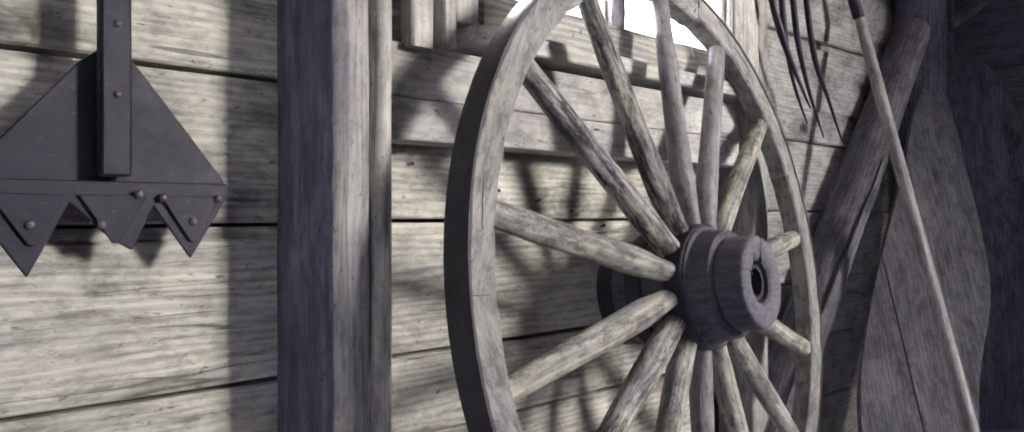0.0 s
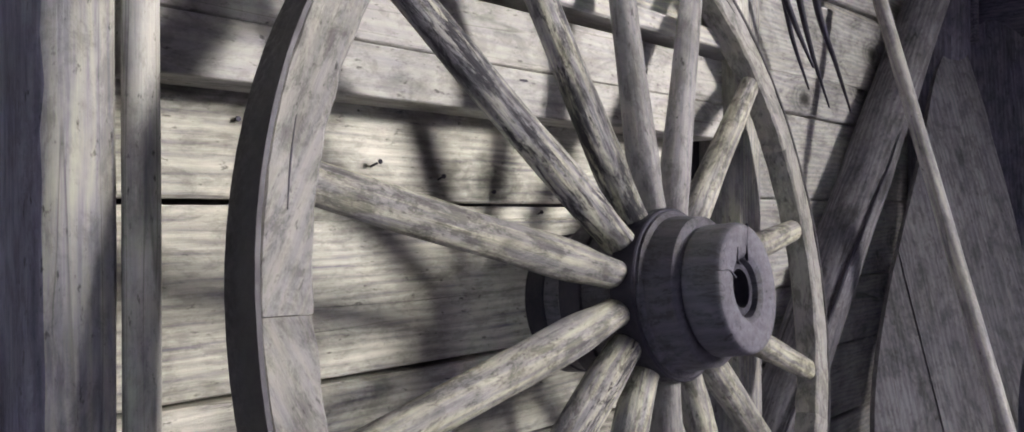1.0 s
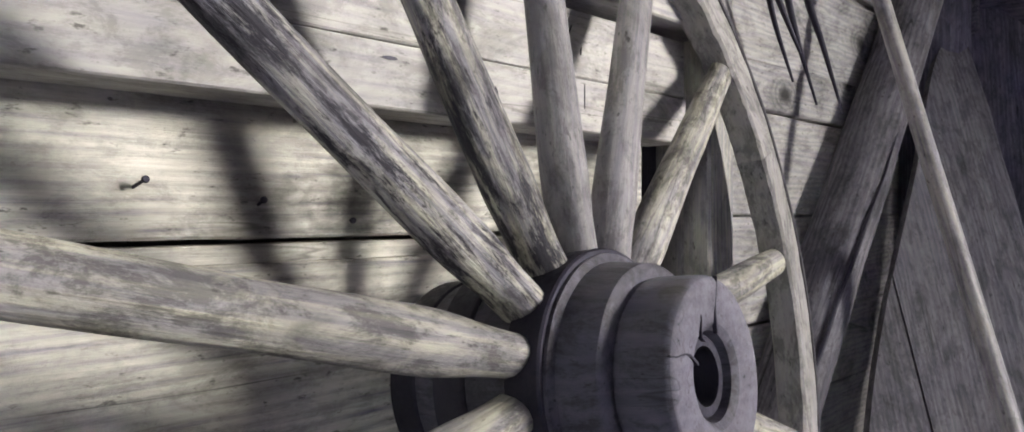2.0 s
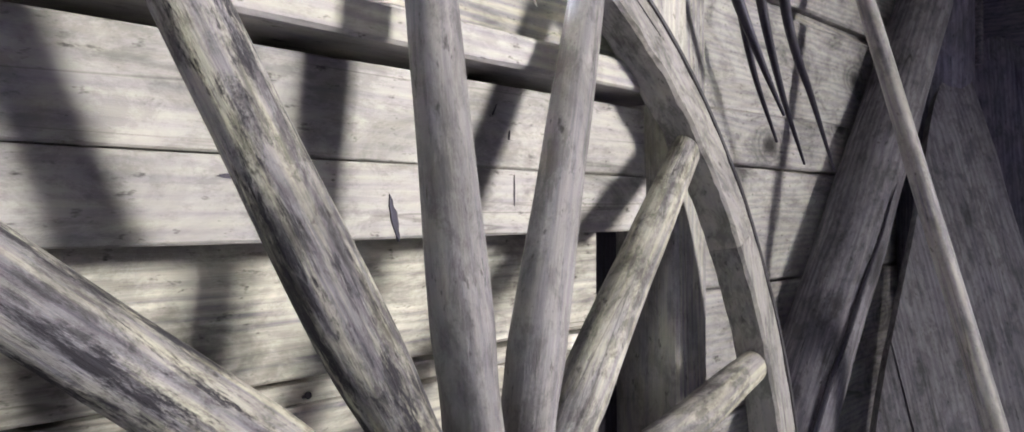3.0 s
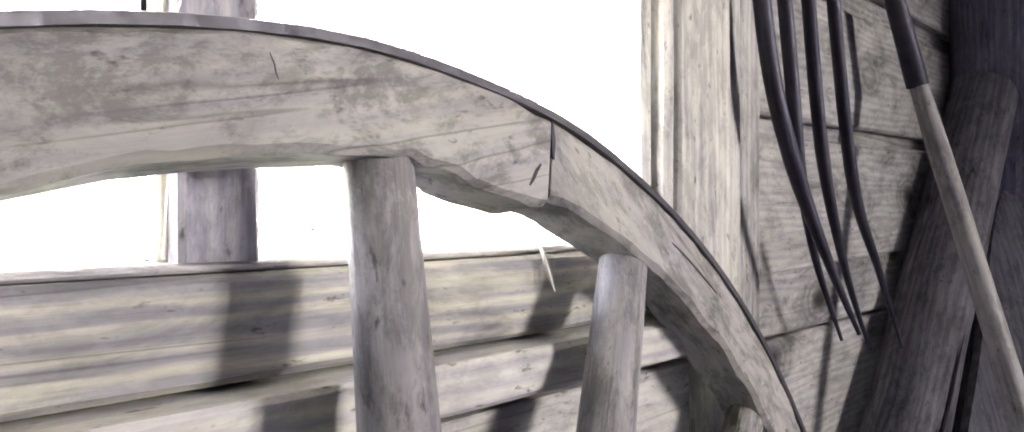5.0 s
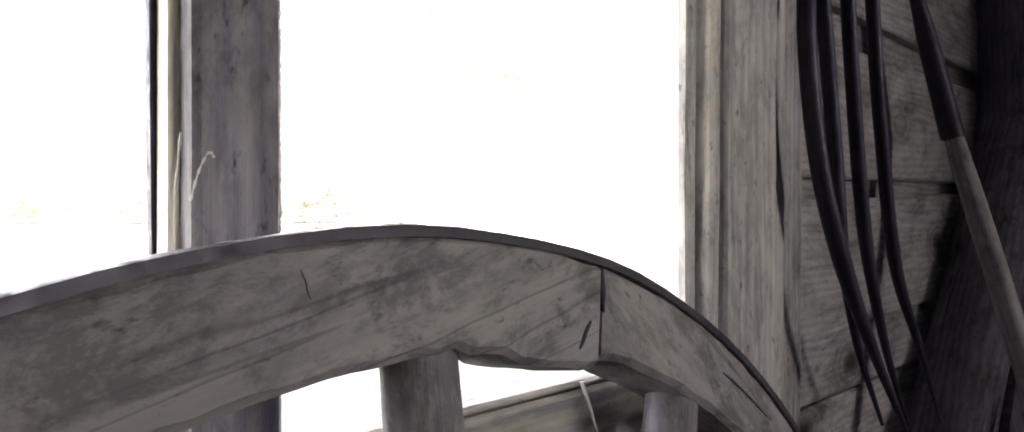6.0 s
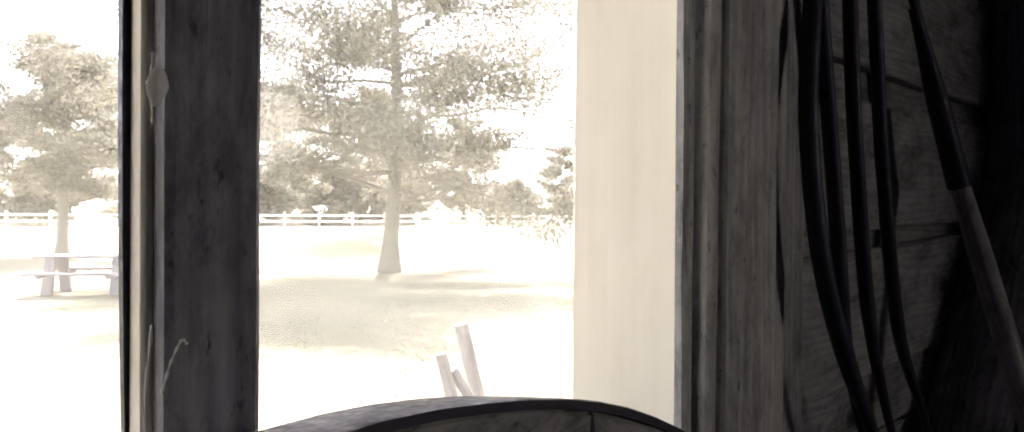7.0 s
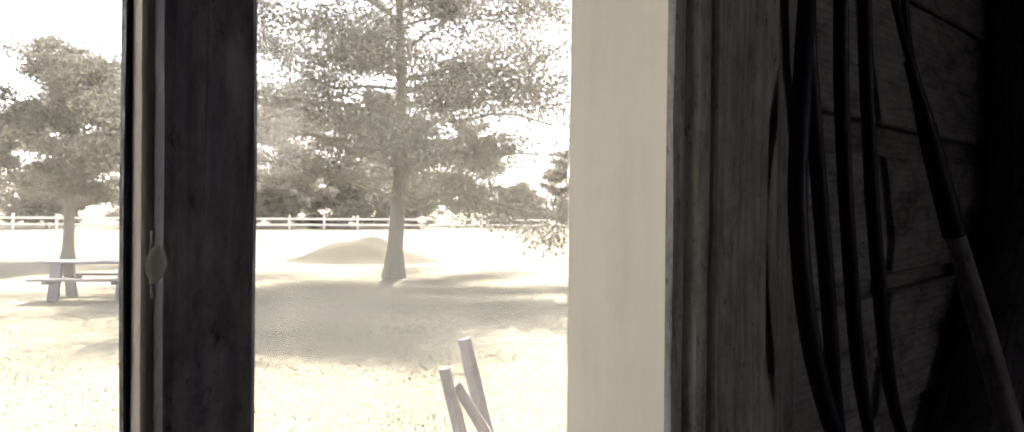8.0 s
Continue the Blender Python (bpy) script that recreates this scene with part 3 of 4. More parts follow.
def felloe(a0, a1, seed):
    """One curved piece of the rim, in the axes of its middle."""
    mid = (a0 + a1) / 2
    inv = wheel_pose(mid, (R_OUT + R_IN) / 2, 0).inverted()
    bm = bmesh.new()
    rings = []
    n = 44
    for i in range(n + 1):
        deg = a0 + (a1 - a0) * i / n
        ring = []
        k = noise.noise(Vector((i * 0.3 + seed, 1, 2)))
        lo, hi = R_IN + 0.003 * k, R_OUT - 0.006
        if deg % 360 > JOINT and deg % 360 < 100:
            lo -= 0.009 * math.exp(-((deg % 360 - 79.5) / 4.0) ** 2) + (0.004 * noise.noise(Vector((deg * 1.3, 3, seed))) + 0.003 * noise.noise(Vector((deg * 4.7, 5, seed)))) * (deg % 360 < 90)
        e = 0.004 + 0.002 * noise.noise(Vector((i * 0.8, seed, 4)))
        for r, d in ((lo + e, 0.0), (hi - e * 0.7, 0.0), (hi, -e * 0.7), (hi, -RIM_T + e), (hi - e, -RIM_T), (lo + e, -RIM_T), (lo, -RIM_T + e), (lo, -e)):
            q = wheel_pose(deg, r, d).translation
            q = q + 0.0012 * noise.noise_vector(q * 30)
            ring.append(bm.verts.new(inv @ q))
        rings.append(ring)
    for a, b in zip(rings, rings[1:]):
        for j in range(8):
            bm.faces.new((a[j], b[j], b[(j + 1) % 8], a[(j + 1) % 8]))
    bm.faces.new(rings[0])
    bm.faces.new(rings[-1])
    bmesh.ops.recalc_face_normals(bm, faces=bm.faces)
    return bm, wheel_pose(mid, (R_OUT + R_IN) / 2, 0)


wheel = empty("cart_wheel", (HUB_AT.x, HUB_AT.y - 0.07, FLOOR), "large old wooden cart wheel leaning on the plank wall", "wheel")
JOINTS = [JOINT - 360 / 7 * i for i in range(7)]
for i, a in enumerate(JOINTS):
    bm, m = felloe(a - 360 / 7 + 0.03, a - (0.22 if i == 0 else 0.03), i * 5.1)
    part("felloe", bm, FELLOE, wheel, "", m)
bm = bmesh.new()
rows = []
for i in range(120):
    ring = []
    for r, d in ((R_OUT - 0.006, 0.001), (R_OUT - 0.001, 0.0015), (R_OUT, -0.001), (R_OUT, -RIM_T + 0.001), (R_OUT - 0.001, -RIM_T - 0.0015), (R_OUT - 0.006, -RIM_T - 0.001)):
        q = wheel_pose(3 * i, r, d).translation
        ring.append(bm.verts.new(q + 0.0012 * noise.noise_vector(q * 9)))
    rows.append(ring)
for i in range(120):
    a, b = rows[i], rows[(i + 1) % 120]
    for j in range(6):
        bm.faces.new((a[j], b[j], b[(j + 1) % 6], a[(j + 1) % 6]))
bmesh.ops.recalc_face_normals(bm, faces=bm.faces)
part("iron_tyre", bm, TYRE, wheel, "thin dark iron tyre")
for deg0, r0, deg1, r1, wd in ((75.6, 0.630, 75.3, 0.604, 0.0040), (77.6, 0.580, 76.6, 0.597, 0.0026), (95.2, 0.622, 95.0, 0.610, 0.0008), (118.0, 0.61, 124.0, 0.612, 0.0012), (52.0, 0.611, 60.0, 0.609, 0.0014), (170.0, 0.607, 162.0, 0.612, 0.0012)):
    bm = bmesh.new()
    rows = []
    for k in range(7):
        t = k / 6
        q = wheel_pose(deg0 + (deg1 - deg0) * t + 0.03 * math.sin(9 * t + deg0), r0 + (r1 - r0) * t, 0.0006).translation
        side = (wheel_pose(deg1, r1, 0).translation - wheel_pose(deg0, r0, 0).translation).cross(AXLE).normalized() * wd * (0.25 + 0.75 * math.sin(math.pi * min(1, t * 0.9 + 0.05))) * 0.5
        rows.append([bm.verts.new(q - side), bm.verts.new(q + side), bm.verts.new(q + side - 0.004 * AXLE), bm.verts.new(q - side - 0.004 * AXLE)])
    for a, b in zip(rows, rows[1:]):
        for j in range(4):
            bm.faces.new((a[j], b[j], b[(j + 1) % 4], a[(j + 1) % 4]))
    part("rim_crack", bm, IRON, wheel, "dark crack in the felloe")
for i, (deg, root) in enumerate(SPOKES):
    a = wheel_pose(root, 0.075, -0.006).translation
    b = wheel_pose(deg, R_IN + 0.012, -RIM_T / 2).translation
    bm = rod((b - a).length, [(0, 0.024), (0.12, 0.0235), (0.24, 0.0265), (0.6, 0.0235), (1, 0.0205)], 16, 34, 0.82, 0.10, i * 2.7)
    slim = 1.02
    for v in bm.verts:
        v.co.y *= slim
        v.co.z *= slim
        if v.co.x < 0.14:
            s = 1 - v.co.x / 0.14
            v.co.y *= 1 + 0.45 * s
            v.co.z *= 1 - 0.25 * s
    part("spoke", bm, SPOKE_DARK if i in (1, 2, 12) else SPOKE_GREY if i in (3, 4, 10) else SPOKE, wheel, "spoke with dark flaking surface" if i in (1, 2, 12) else "", along(a, b, -AXLE) @ pose(0, 0, 0, 90, 0, 0))
hub_m = along(NAVE_AT - 0.17 * AXLE, NAVE_AT + 0.128 * AXLE, (0, 0, 1))
hub = part("hub", lathe([(0.0, 0.088), (0.004, 0.094), (0.04, 0.104), (0.09, 0.113), (0.13, 0.117), (0.20, 0.115), (0.203, 0.107), (0.240, 0.102), (0.243, 0.097), (0.2435, 0.083), (0.249, 0.083), (0.2495, 0.0885), (0.290, 0.087), (0.296, 0.084), (0.298, 0.080), (0.298, 0.06), (0.296, 0.045), (0.291, 0.039), (0.255, 0.036)], 60, 0.012), HUB, wheel, "dark turned wooden hub", hub_m)
hub.data.materials.append(HUB_END)
for poly in hub.data.polygons:
    if poly.center.x > 0.2955:
        poly.material_index = 1
# front band is iron; rear banding also blackens the hub's shaded back
for x0, x1, r in ((0.158, 0.196, 0.119), (0.072, 0.11, 0.117), (0.0, 0.035, 0.103)):
    part("hub_band", lathe([(x0, r - 0.012), (x0, r), (x0 + 0.002, r + 0.002), (x1 - 0.002, r + 0.002), (x1, r), (x1, r - 0.012)], 60), IRON, hub, "iron hub band", hub_m)
part("axle_box", lathe([(0.15, 0.0365), (0.282, 0.0365), (0.285, 0.034), (0.285, 0.026), (0.2, 0.025)], 28), IRON, hub, "black iron lining of the axle hole", hub_m)

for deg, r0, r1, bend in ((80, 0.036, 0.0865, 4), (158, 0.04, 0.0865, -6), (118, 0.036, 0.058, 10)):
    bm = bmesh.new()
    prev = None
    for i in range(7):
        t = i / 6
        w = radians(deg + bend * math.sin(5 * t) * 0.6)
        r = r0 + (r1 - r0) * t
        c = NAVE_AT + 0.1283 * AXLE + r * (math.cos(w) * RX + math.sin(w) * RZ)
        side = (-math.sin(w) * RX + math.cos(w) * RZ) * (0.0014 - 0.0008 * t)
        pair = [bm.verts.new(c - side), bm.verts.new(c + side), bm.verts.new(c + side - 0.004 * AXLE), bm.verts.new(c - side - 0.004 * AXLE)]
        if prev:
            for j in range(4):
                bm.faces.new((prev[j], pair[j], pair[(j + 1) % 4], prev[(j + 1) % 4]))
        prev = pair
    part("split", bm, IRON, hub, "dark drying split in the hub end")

# ---- tools on the walls ----
saw = empty("toothed_blade_tool", (0.3, 1.03, 0.80), "dark riveted iron blade with large teeth hung on the wall", "tool")
part("blade", slab([(0.279, 0.945), (0.300, 0.962), (0.330, 0.966), (0.456, 0.808), (0.456, 0.787), (0.160, 0.787), (0.165, 0.808)], 0.006, 0.0015), BLADE, saw, "", pose(0, 1.03, 0))
part("tooth_bar", slab([(0.148, 0.803), (0.459, 0.803), (0.459, 0.787), (0.409, 0.705), (0.362, 0.773), (0.337, 0.718), (0.315, 0.73), (0.267, 0.776), (0.223, 0.69), (0.190, 0.74), (0.172, 0.776), (0.148, 0.74)], 0.006, 0.0015), BLADE, saw, "", pose(0, 1.0235, 0))
for x in (0.225, 0.315, 0.409):
    part("tooth", slab([(x - 0.040, 0.786), (x + 0.038, 0.786), (x + 0.006, 0.727), (x - 0.002, 0.727)], 0.004, 0.001), BLADE, saw, "riveted iron tooth", pose(0, 1.019, 0))
part("bar", box(0.295, 0.330, 1.002, 1.022, 0.808, 1.9, 0.003), BLADE, saw, "flat iron bar")
for x, z in ((0.343, 0.787), (0.372, 0.783), (0.443, 0.783), (0.41, 0.753), (0.30, 0.75), (0.225, 0.75)):
    part("rivet", lathe([(0, 0.0055), (0.002, 0.005), (0.0035, 0.0025)], 12), RIVET, saw, "", along((x, 1.0188, z), (x, 0.9, z), (0, 0, 1)))
for z in (0.906, 0.99):
    part("rivet", lathe([(0, 0.0042), (0.002, 0.0038), (0.0032, 0.002)], 12), RIVET, saw, "", along((0.313, 1.0015, z), (0.313, 0.9, z), (0, 0, 1)))

fork = empty("hay_fork", (2.1, 1.0, 1.0), "black iron hay fork hung with its tines down", "fork")
for ctrl, r in (
    ([(2.02, 0.99, 1.95), (2.034, 0.99, 1.655), (2.052, 0.99, 1.52), (2.077, 0.99, 1.39), (2.135, 0.99, 1.205), (2.215, 0.985, 1.09), (2.297, 0.981, 0.975)], 0.0085),
    ([(1.962, 0.99, 1.95), (1.968, 0.99, 1.643), (1.974, 0.99, 1.54), (1.994, 0.99, 1.41), (2.035, 0.99, 1.237), (2.105, 0.99, 1.10), (2.197, 0.991, 0.982)], 0.0085),
    ([(1.875, 0.99, 1.95), (1.885, 0.99, 1.628), (1.899, 0.99, 1.54), (1.921, 0.99, 1.44), (1.945, 0.99, 1.33), (1.968, 0.99, 1.222), (2.014, 0.99, 1.114), (2.083, 0.986, 1.011)], 0.0085),
    ([(1.872, 0.985, 1.64), (1.835, 0.972, 1.54), (1.812, 0.964, 1.43), (1.828, 0.958, 1.31), (1.872, 0.951, 1.21), (1.925, 0.940, 1.12), (1.976, 0.926, 1.037)], 0.0092),
):
    pts = curve_points(ctrl, 10)
    n = len(pts)
    part("tine", tube(pts, [r * min(1, 0.25 + 2.2 * (n - 1 - i) / n) for i in range(n)], 10), IRON, fork)

pole_fork = empty("long_fork", (2.155, 0.537, FLOOR), "long handled fork leaning in the corner", "fork")
part("handle", rod(1.57, [(0, 0.0175), (0.9, 0.0175), (1, 0.015)], 14, 40, 1.0, 0.04, 9.0), HANDLE, pole_fork, "smooth round wooden handle", along((2.155, 0.537, FLOOR), (2.550, 1.041, 1.42)))
part("ferrule", rod(0.30, [(0, 0.0185), (0.4, 0.017), (1, 0.009)], 14, 12), IRON, pole_fork, "iron ferrule", along((2.542, 1.032, 1.39), (2.445, 1.07, 1.65)))
for ctrl in ([(2.452, 1.069, 1.64), (2.385, 1.072, 1.73), (2.340, 1.072, 1.80), (2.335, 1.062, 1.90)], [(2.452, 1.069, 1.64), (2.415, 1.072, 1.74), (2.435, 1.072, 1.81), (2.515, 1.062, 1.92)]):
    pts = curve_points(ctrl, 8)
    part("tine", tube(pts, [0.006] * len(pts), 8), IRON, pole_fork)

# ---- the corner ----
brace = empty("brace_log", (2.3, 1.03, FLOOR), "thick split log brace with a long crack", "beam")
part("log", rod(2.12, [(0, 0.07), (0.5, 0.068), (1, 0.066)], 20, 50, 0.8, 0.05, 11.0), LOG, brace, "", along((1.76, 1.03, FLOOR), (3.02, 1.045, 1.40)))
low, high = Vector((1.76, 1.03, FLOOR)), Vector((3.02, 1.045, 1.40))
cleft = []
for i in range(41):
    k = i / 40
    turned = 0.05 + 0.55 * k + 0.03 * math.sin(9 * k) + 0.02 * math.sin(31 * k)
    cleft.append(low.lerp(high, 0.12 + 0.56 * k) + 0.0685 * (math.cos(turned) * Vector((-0.578, -0.637, 0.51)) + math.sin(turned) * Vector((0.479, -0.767, -0.416))))
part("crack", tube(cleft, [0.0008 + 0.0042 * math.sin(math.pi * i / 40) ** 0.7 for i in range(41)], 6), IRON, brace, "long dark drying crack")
corner = empty("corner_post", (3.1, 1.06, FLOOR), "dark round corner post", "post")
part("log", rod(CEIL - FLOOR, [(0, 0.09), (1, 0.09)], 20, 40, 1.0, 0.12, 17.0), BARKLOG, corner, "", along((3.12, 1.04, FLOOR), (3.10, 1.04, CEIL)))


strut = empty("corner_strut", (3.3, 0.95, 1.45), "short light strut between post and partition", "strut")
part("strut", rod(0.62, [(0, 0.022), (1, 0.02)], 8, 12, 0.8, 0.1, 4.0), PADDLE, strut, "", along((3.18, 1.00, 1.44), (3.60, 0.66, 1.78)))
part("upright", box(3.19, 3.22, 0.955, 0.985, 1.28, 1.9, 0.004), PADDLE, strut)


def paddle(label, outline, depth, lean, mat):
    """A wide flat board standing across the corner; outline in metres to the side and up."""
    fwd, side = Vector((0.6947, 0.7193, 0)), Vector((0.7193, -0.6947, 0))
    ob = empty("wooden_paddle", depth * fwd + outline[0][0] * side, label, "paddle", "paddles in the corner")
    up = Vector((0, 0, 1)) + lean * fwd
    m = Matrix((side, (fwd - lean * Vector((0, 0, 1))).normalized(), up.normalized())).transposed().to_4x4()
    m.translation = depth * fwd
    outline = [(x, z * up.length) for x, z in outline]
    lo, hi = min(q[0] for q in outline), max(q[0] for q in outline)
    cuts = [lo - 0.01] + [lo + (hi - lo) * c for c in (0.36, 0.66)] + [hi + 0.01]
    for x0, x1 in zip(cuts, cuts[1:]):
        bm = slab(outline, 0.03, 0.0)
        for x, sign in ((x0 + 0.0007, -1), (x1 - 0.0007, 1)):
            cut = bmesh.ops.bisect_plane(bm, geom=bm.verts[:] + bm.edges[:] + bm.faces[:], plane_co=(x, 0, 0), plane_no=(sign, 0, 0.03 * sign), clear_outer=True)
            bmesh.ops.holes_fill(bm, edges=[e for e in cut["geom_cut"] if isinstance(e, bmesh.types.BMEdge)])
        bmesh.ops.recalc_face_normals(bm, faces=bm.faces)
        turn = pose(0, 0, 0, 0, 90, 0)
        bm.transform(turn)
        part("board", bm, mat, ob, "", m @ pose(0, 0.002 * math.sin(x0 * 50), 0) @ turn.inverted(), False)
    return ob


def smooth_outline(ctrl, n=6):
    return [(q.x, q.z) for q in curve_points([(x, 0, z) for x, z in ctrl], n)]


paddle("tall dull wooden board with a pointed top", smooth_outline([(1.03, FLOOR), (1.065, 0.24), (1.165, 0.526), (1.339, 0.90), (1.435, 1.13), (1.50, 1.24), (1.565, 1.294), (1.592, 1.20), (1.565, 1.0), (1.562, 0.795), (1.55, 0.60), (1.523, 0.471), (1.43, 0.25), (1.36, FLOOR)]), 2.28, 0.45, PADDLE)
paddle("wide dull wooden board with a rounded top", smooth_outline([(1.45, FLOOR), (1.47, 0.5), (1.56, 1.0), (1.62, 1.26), (1.675, 1.335), (1.722, 1.368), (1.775, 1.35), (1.84, 1.295), (1.91, 1.15), (1.97, 0.9), (2.0, 0.5), (1.98, FLOOR)]), 2.85, 0.10, PADDLE_SHADED)

# ---- outdoors ----
def grass_material(name="grass", k=1.0):
    m, nt, b = shader(name, 0.9)
    n1 = noise_tex(nt, coords(nt, (1, 1, 1), False), 0.35, 4)
    n2 = noise_tex(nt, coords(nt, (1, 1, 1), False), 9.0, 5, 0.7)
    nt.links.new(ramp(nt, mix(nt, n1, n2, 0.6), [(at, tuple(k * c for c in v)) for at, v in ((0.3, (0.14, 0.135, 0.09)), (0.5, (0.24, 0.23, 0.165)), (0.7, (0.36, 0.34, 0.26)))]), b.inputs["Base Color"])
    bump(nt, b, n2, 0.22, 0.02)
    return m


GRASS = grass_material()
WEEDS = grass_material("rank_grass", 0.42)
bm = bmesh.new()
bmesh.ops.create_grid(bm, x_segments=40, y_segments=40, size=700)
bmesh.ops.translate(bm, verts=bm.verts, vec=(0, 0, GROUND))
ground = tagged(finish("ground", bm, GRASS, None, False), "sunlit dry mown grass", "ground", "", "structure")

def leaf_material():
    m, nt, b = shader("leaves", 0.6)
    tone = ramp(nt, noise_tex(nt, coords(nt, (1, 1, 1)), 1.3, 4), [(0.35, (0.13, 0.128, 0.105)), (0.65, (0.26, 0.252, 0.215))])
    nt.links.new(tone, b.inputs["Base Color"])
    tr = nt.nodes.new("ShaderNodeBsdfTranslucent")
    nt.links.new(tone, tr.inputs["Color"])
    mx = nt.nodes.new("ShaderNodeMixShader")
    mx.inputs[0].default_value = 0.45
    nt.links.new(b.outputs[0], mx.inputs[1])
    nt.links.new(tr.outputs[0], mx.inputs[2])
    nt.links.new(mx.outputs[0], nt.nodes["Material Output"].inputs["Surface"])
    return m


LEAF = leaf_material()
# bark paled to put the pane's veil of reflection into its colour
BARK = wood("bark", *toned(0.14, 0.24, 0.34, cool=0.78), 0.5, 0.0, 0.5, 0.9, 0.8)
WHITE, whnt, whb = shader("white_paint", 0.6)
whnt.links.new(ramp(whnt, noise_tex(whnt, coords(whnt, (1, 1, 1)), 3, 4), [(0.3, (0.68, 0.67, 0.63)), (0.7, (0.82, 0.81, 0.77))]), whb.inputs["Base Color"])
RAIL = wood("grey_rail", *toned(0.12, 0.24, 0.36), 0.5, 0.2, 0.6, 0.8, 0.6)


def limb(bm, a, b, ra, rb, sides=8, steps=6, wob=0.12, seed=0.0):
    """A tapered, slightly crooked limb from a to b."""
    a, b = Vector(a), Vector(b)
    d = (b - a).normalized()
    s = d.orthogonal().normalized()
    u = d.cross(s)
    rows, path = [], []
    for i in range(steps + 1):
        t = i / steps
        q = a.lerp(b, t) + wob * math.sin(math.pi * t) * noise.noise_vector(Vector((seed, t * 2.0, seed * 0.7))) * (b - a).length * 0.6
        r = ra + (rb - ra) * t
        path.append(q)
        rows.append([bm.verts.new(q + r * (math.cos(2 * math.pi * j / sides) * s + math.sin(2 * math.pi * j / sides) * u)) for j in range(sides)])
    for p, q in zip(rows, rows[1:]):
        for j in range(sides):
            bm.faces.new((p[j], p[(j + 1) % sides], q[(j + 1) % sides], q[j]))
    bm.faces.new(rows[0][::-1])
    bm.faces.new(rows[-1])
    return path


def leaf_mesh(centres, per, spread, size, rng):
    """Many small leaf blades round the centres, one mesh."""
    verts, faces = [], []
    for c, k in centres:
        for _ in range(per):
            q = c + Vector((rng.gauss(0, spread), rng.gauss(0, spread), rng.gauss(0, spread * 0.55))) * k
            n = Vector((rng.gauss(0, 1), rng.gauss(0, 1), rng.gauss(0.6, 0.8))).normalized()
            s = n.orthogonal().normalized()
            s = Matrix.Rotation(rng.uniform(0, 6.28), 3, n) @ s
            u = n.cross(s)
            h = size * rng.uniform(0.6, 1.3)
            i = len(verts)
            verts += [q - s * h, q + u * h * 0.45, q + s * h, q - u * h * 0.45]
            faces.append((i, i + 1, i + 2, i + 3))
    return verts, faces


def tree(at, height, trunk_r, bare, spread, limbs, per, leaf, label, seed, low=0.0):
    """A broad tree: trunk, crooked limbs with twigs and a loose crown of leaf blades."""
    rng = random.Random(seed)
    ob = empty("tree", at, label, "tree", "trees on the lawn")
    base = Vector(at)
    bm = bmesh.new()
    path = limb(bm, (0, 0, -0.1), (0.2, 0.1, height * 0.92), trunk_r, trunk_r * 0.18, 12, 12, 0.05, seed)
    for v in bm.verts:
        if v.co.z < 0.5:
            f = 1 + 0.55 * (1 - max(v.co.z, 0) / 0.5) ** 2
            v.co.x *= f
            v.co.y *= f
    part("trunk", bm, BARK, ob, "", Matrix.Translation(base))
    centres = []
    bm = bmesh.new()
    for i in range(limbs):
        t = (i + 0.5) / limbs
        z = bare + (height * 0.93 - bare) * t
        reach = spread * (0.55 + 0.45 * math.sin(math.pi * min(1, 0.28 + t * 0.75))) * rng.uniform(0.75, 1.1) * (1 - 0.45 * t * t)
        w = i * 2.399 + rng.uniform(-0.4, 0.4)
        a = Vector((0.2 * z / height, 0.1 * z / height, z))
        b = a + Vector((math.cos(w) * reach, math.sin(w) * reach, reach * rng.uniform(0.1, 0.5) - low * (1 - t) * reach))
        p = limb(bm, a, b, trunk_r * 0.30 * (1 - 0.6 * t), 0.015, 6, 7, 0.3, seed + i * 1.3)
        for k in range(2, len(p)):
            if rng.random() < 0.9:
                c = p[k] + Vector((rng.gauss(0, 0.35), rng.gauss(0, 0.35), rng.gauss(0.15, 0.25)))
                centres.append((c, rng.uniform(0.6, 1.15)))
                limb(bm, p[k], c + (c - p[k]) * 0.6, 0.016, 0.005, 4, 2, 0.2, seed + k)
    part("branches", bm, BARK, ob, "", Matrix.Translation(base))
    verts, faces = leaf_mesh(centres, per, spread * 0.088, leaf, rng)
    me = bpy.data.meshes.new("crown")
    me.from_pydata([tuple(v) for v in verts], [], faces)
    me.materials.append(LEAF)
    crown = new("crown", me)
    crown.parent = ob
    WORLD[crown] = Matrix.Translation(base)
    crown.matrix_basis = WORLD[crown]
    crown.matrix_parent_inverse = WORLD[ob].inverted()
    return ob


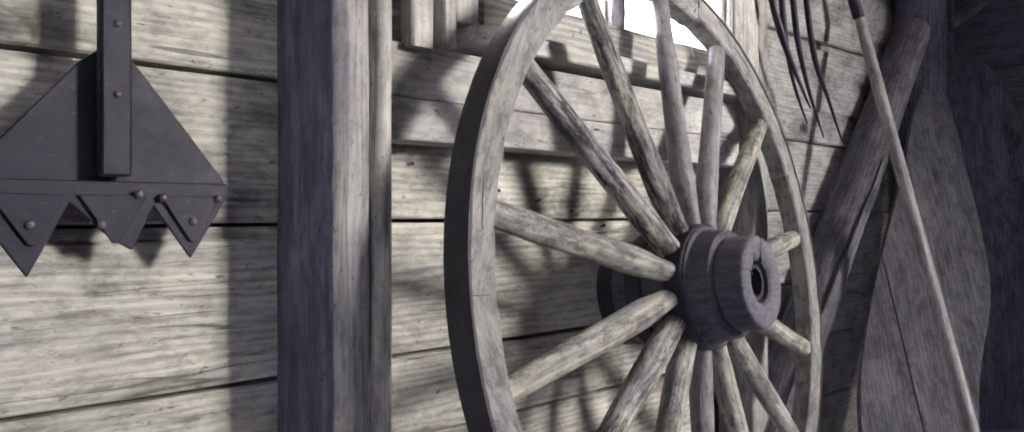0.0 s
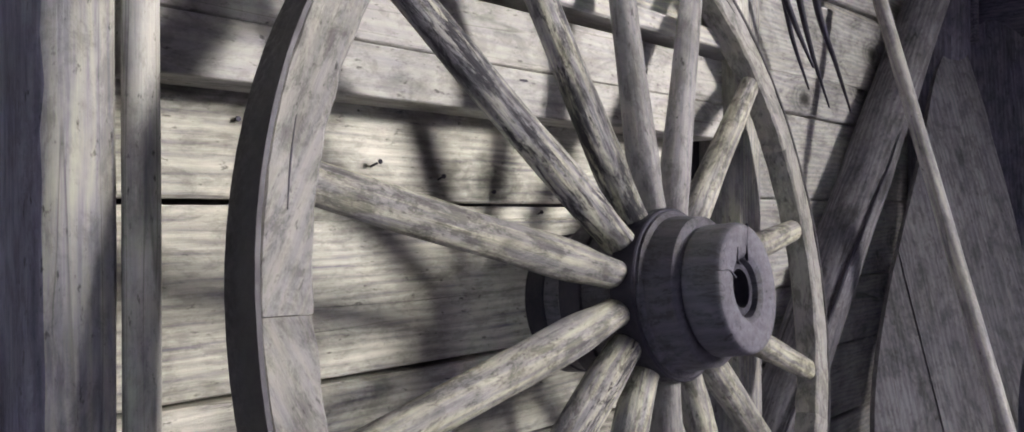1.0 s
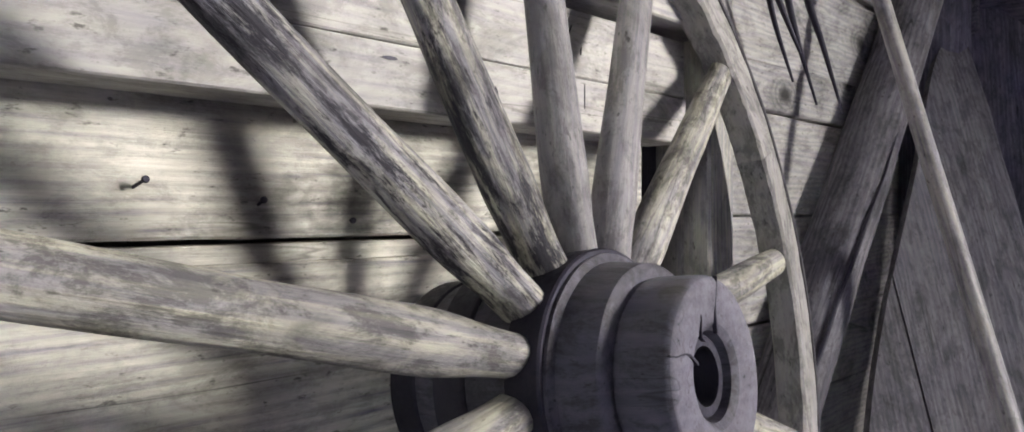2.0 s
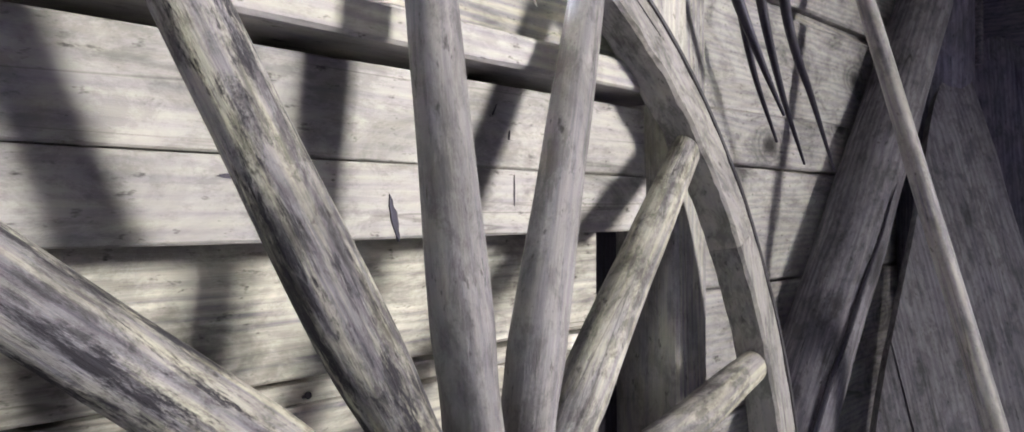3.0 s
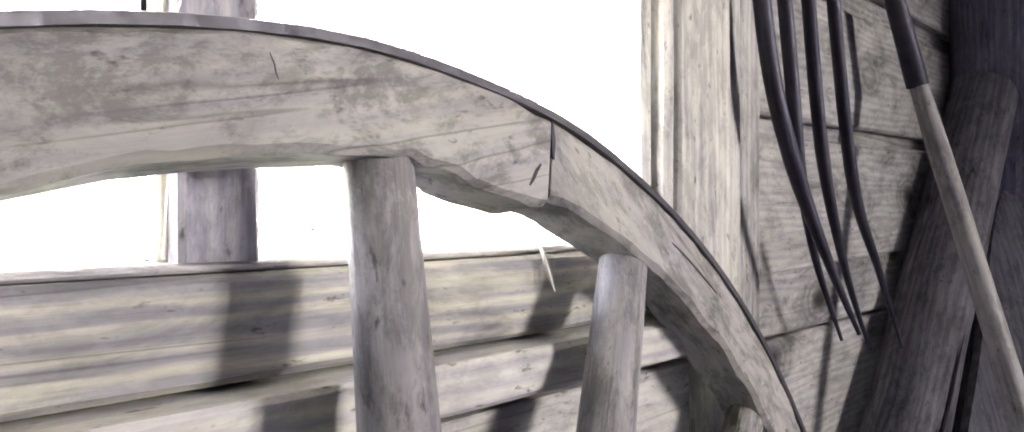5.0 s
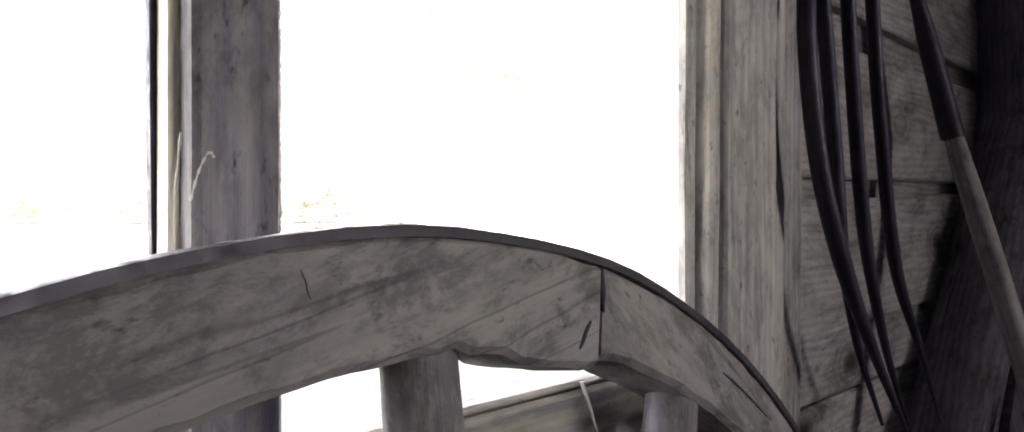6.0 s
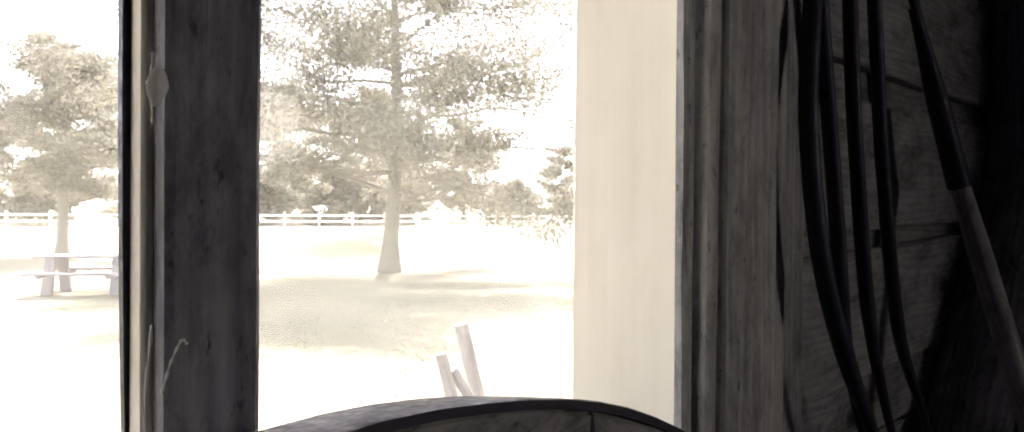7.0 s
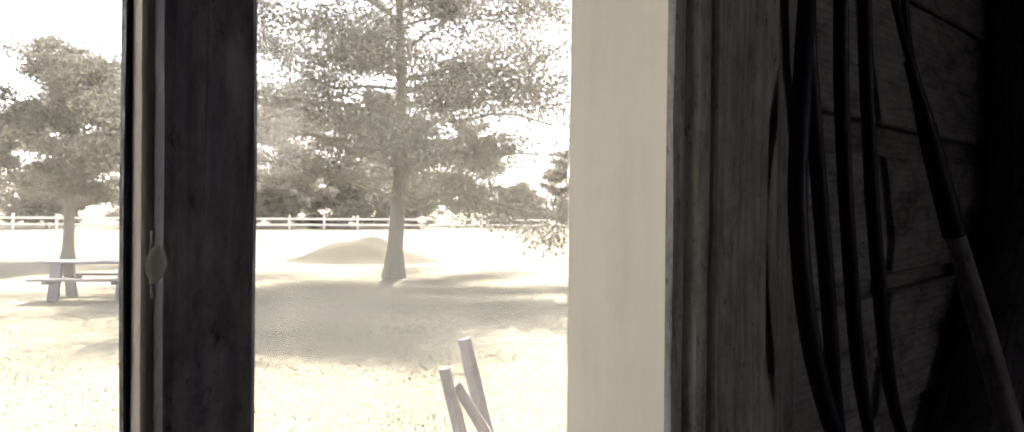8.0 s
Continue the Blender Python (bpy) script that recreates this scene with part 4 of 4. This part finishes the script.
big_tree = tree((14.3, 18.3, GROUND), 11.5, 0.24, 1.9, 6.4, 46, 560, 0.062, "big leafy tree with low spreading limbs on grass", 3, 0.25)
small_tree = tree((9.5, 30.3, GROUND), 7.2, 0.2, 1.8, 3.6, 28, 260, 0.075, "smaller round leafy tree on the lawn", 8, 0.1)
far_tree = tree((44.0, 78.0, GROUND), 15.0, 0.35, 1.5, 7.0, 24, 150, 0.21, "dark dense tree behind the white fence", 12, 0.2)
tagged(far_tree, "", "", "far trees")
for x, y, k, w in ((53, 73, 1.0, 70), (62, 68, 0.8, 200), (36, 84, 0.9, 130), (27, 90, 1.1, 20), (18, 88, 0.8, 250), (72, 62, 0.6, 310), (8, 92, 0.9, 160)):
    copy_thing(far_tree, pose(x, y, GROUND, 0, 0, w) @ Matrix.Scale(k, 4))

# bushes behind the fence
bush = tree((38.0, 66.0, GROUND), 5.2, 0.12, 0.3, 4.2, 26, 130, 0.19, "dark dense bush behind the white fence", 17, 0.3)
bush.name = "bush"
tagged(bush, "", "bush", "bushes behind the fence")
for x, y, k, w in ((33, 68, 0.9, 80), (43, 64, 1.1, 200), (48, 61, 0.7, 30), (59, 57, 0.8, 140), (66, 54, 0.75, 260), (27, 70, 0.7, 320), (73, 51, 0.9, 60), (20, 73, 0.8, 15)):
    copy_thing(bush, pose(x, y, GROUND, 0, 0, w) @ Matrix.Scale(k, 4))

# long white rail fence
FA, FB = Vector((14.0, 69.8, GROUND)), Vector((85.0, 39.0, GROUND))
fence = empty("rail_fence", FA, "long white painted post and rail fence", "fence")
count = 27
fd = (FB - FA).normalized()
turn = math.degrees(math.atan2(fd.y, fd.x))
step = (FB - FA).length / count
for i in range(count + 1):
    q = FA + fd * step * i
    part("post", box(-0.10, 0.10, -0.10, 0.10, 0, 1.25, 0.03), WHITE, fence, "", pose(q.x, q.y, q.z, 0, 0, turn))
    if i < count:
        for z in (0.42, 0.92):
            part("rail", box(0.10, step - 0.10, -0.03, 0.03, z - 0.09, z + 0.09, 0.01), WHITE, fence, "", pose(q.x, q.y, q.z, 0, 0, turn))

# low grassy mound
bm = bmesh.new()
bmesh.ops.create_grid(bm, x_segments=30, y_segments=30, size=1)
for v in bm.verts:
    r = min(1.0, v.co.length)
    v.co.z = 0.85 * (0.5 + 0.5 * math.cos(math.pi * r)) * (1 + 0.25 * noise.noise(v.co * 3)) - 0.02
    v.co.x *= 3.2
    v.co.y *= 2.4
mound = tagged(finish("grass_mound", bm, WEEDS, pose(17.6, 24.6, GROUND, 0, 0, -45)), "low grassy mound on the lawn", "mound")

# picnic table
table = empty("picnic_table", (6.56, 18.04, GROUND), "weathered wooden picnic table with two benches", "table")
TM = pose(6.56, 18.04, GROUND, 0, 0, -40)
for i in range(4):
    part("top_board", board(1.9, 0.17, 0.045, i, 0.003, 0.004, 6), RAIL, table, "", TM @ pose(0, -0.27 + 0.18 * i, 0.76))
for y in (-0.72, 0.72):
    part("bench", board(1.9, 0.26, 0.045, y, 0.003, 0.004, 6), RAIL, table, "", TM @ pose(0, y, 0.45))
for x in (-0.65, 0.65):
    part("frame_beam", box(x - 0.04, x + 0.04, -0.8, 0.8, 0.36, 0.425, 0.005), RAIL, table, "", TM)
    for sgn in (-1, 1):
        part("leg", box(x - 0.1, x + 0.1, -0.05, 0.05, 0, 0.8, 0.005), RAIL, table, "", TM @ Matrix.Translation((0, sgn * 0.42, 0)) @ Matrix.Shear("XZ", 4, (0, 0)) @ pose(0, 0, 0, sgn * 14, 0, 0))

# split rail fence close to the wall
split = empty("split_rail_fence", (4.6, 4.5, GROUND), "grey split rail fence end on the grass", "fence")
for a, b, r, seed in (((4.64, 4.17, GROUND), (4.45, 4.36, 0.60), 0.06, 1.0), ((4.40, 4.13, GROUND), (4.23, 4.30, 0.45), 0.05, 2.0), ((4.68, 3.90, GROUND), (4.30, 4.27, 0.34), 0.05, 3.0)):
    part("rail", rod((Vector(b) - Vector(a)).length, [(0, r), (1, r * 0.85)], 7, 14, 0.8, 0.25, seed), RAIL, split, "", along(a, b))

# short grass blades on the lawn close to the window
rng = random.Random(21)
verts, faces = [], []
for i in range(70000):
    d = 3.0 + 13.0 * rng.random() ** 1.5
    w = radians(rng.uniform(15, 88))
    x, y = 1.1 + d * math.cos(w), 0.64 + d * math.sin(w)
    if y < 2.2:
        continue
    h = rng.uniform(0.010, 0.034) * (1 + 0.6 * noise.noise(Vector((x * 0.8, y * 0.8, 0))))
    a = rng.uniform(0, 6.28)
    dx, dy = math.cos(a) * 0.005, math.sin(a) * 0.005
    k = len(verts)
    verts += [(x - dx, y - dy, GROUND - 0.002), (x + dx, y + dy, GROUND - 0.002), (x + rng.gauss(0, 0.02), y + rng.gauss(0, 0.02), GROUND + h)]
    faces.append((k, k + 1, k + 2))
me = bpy.data.meshes.new("grass")
me.from_pydata(verts, [], faces)
me.materials.append(GRASS)
tagged(new("grass", me), "short dry grass blades on the lawn", "grass", "", "stuff")
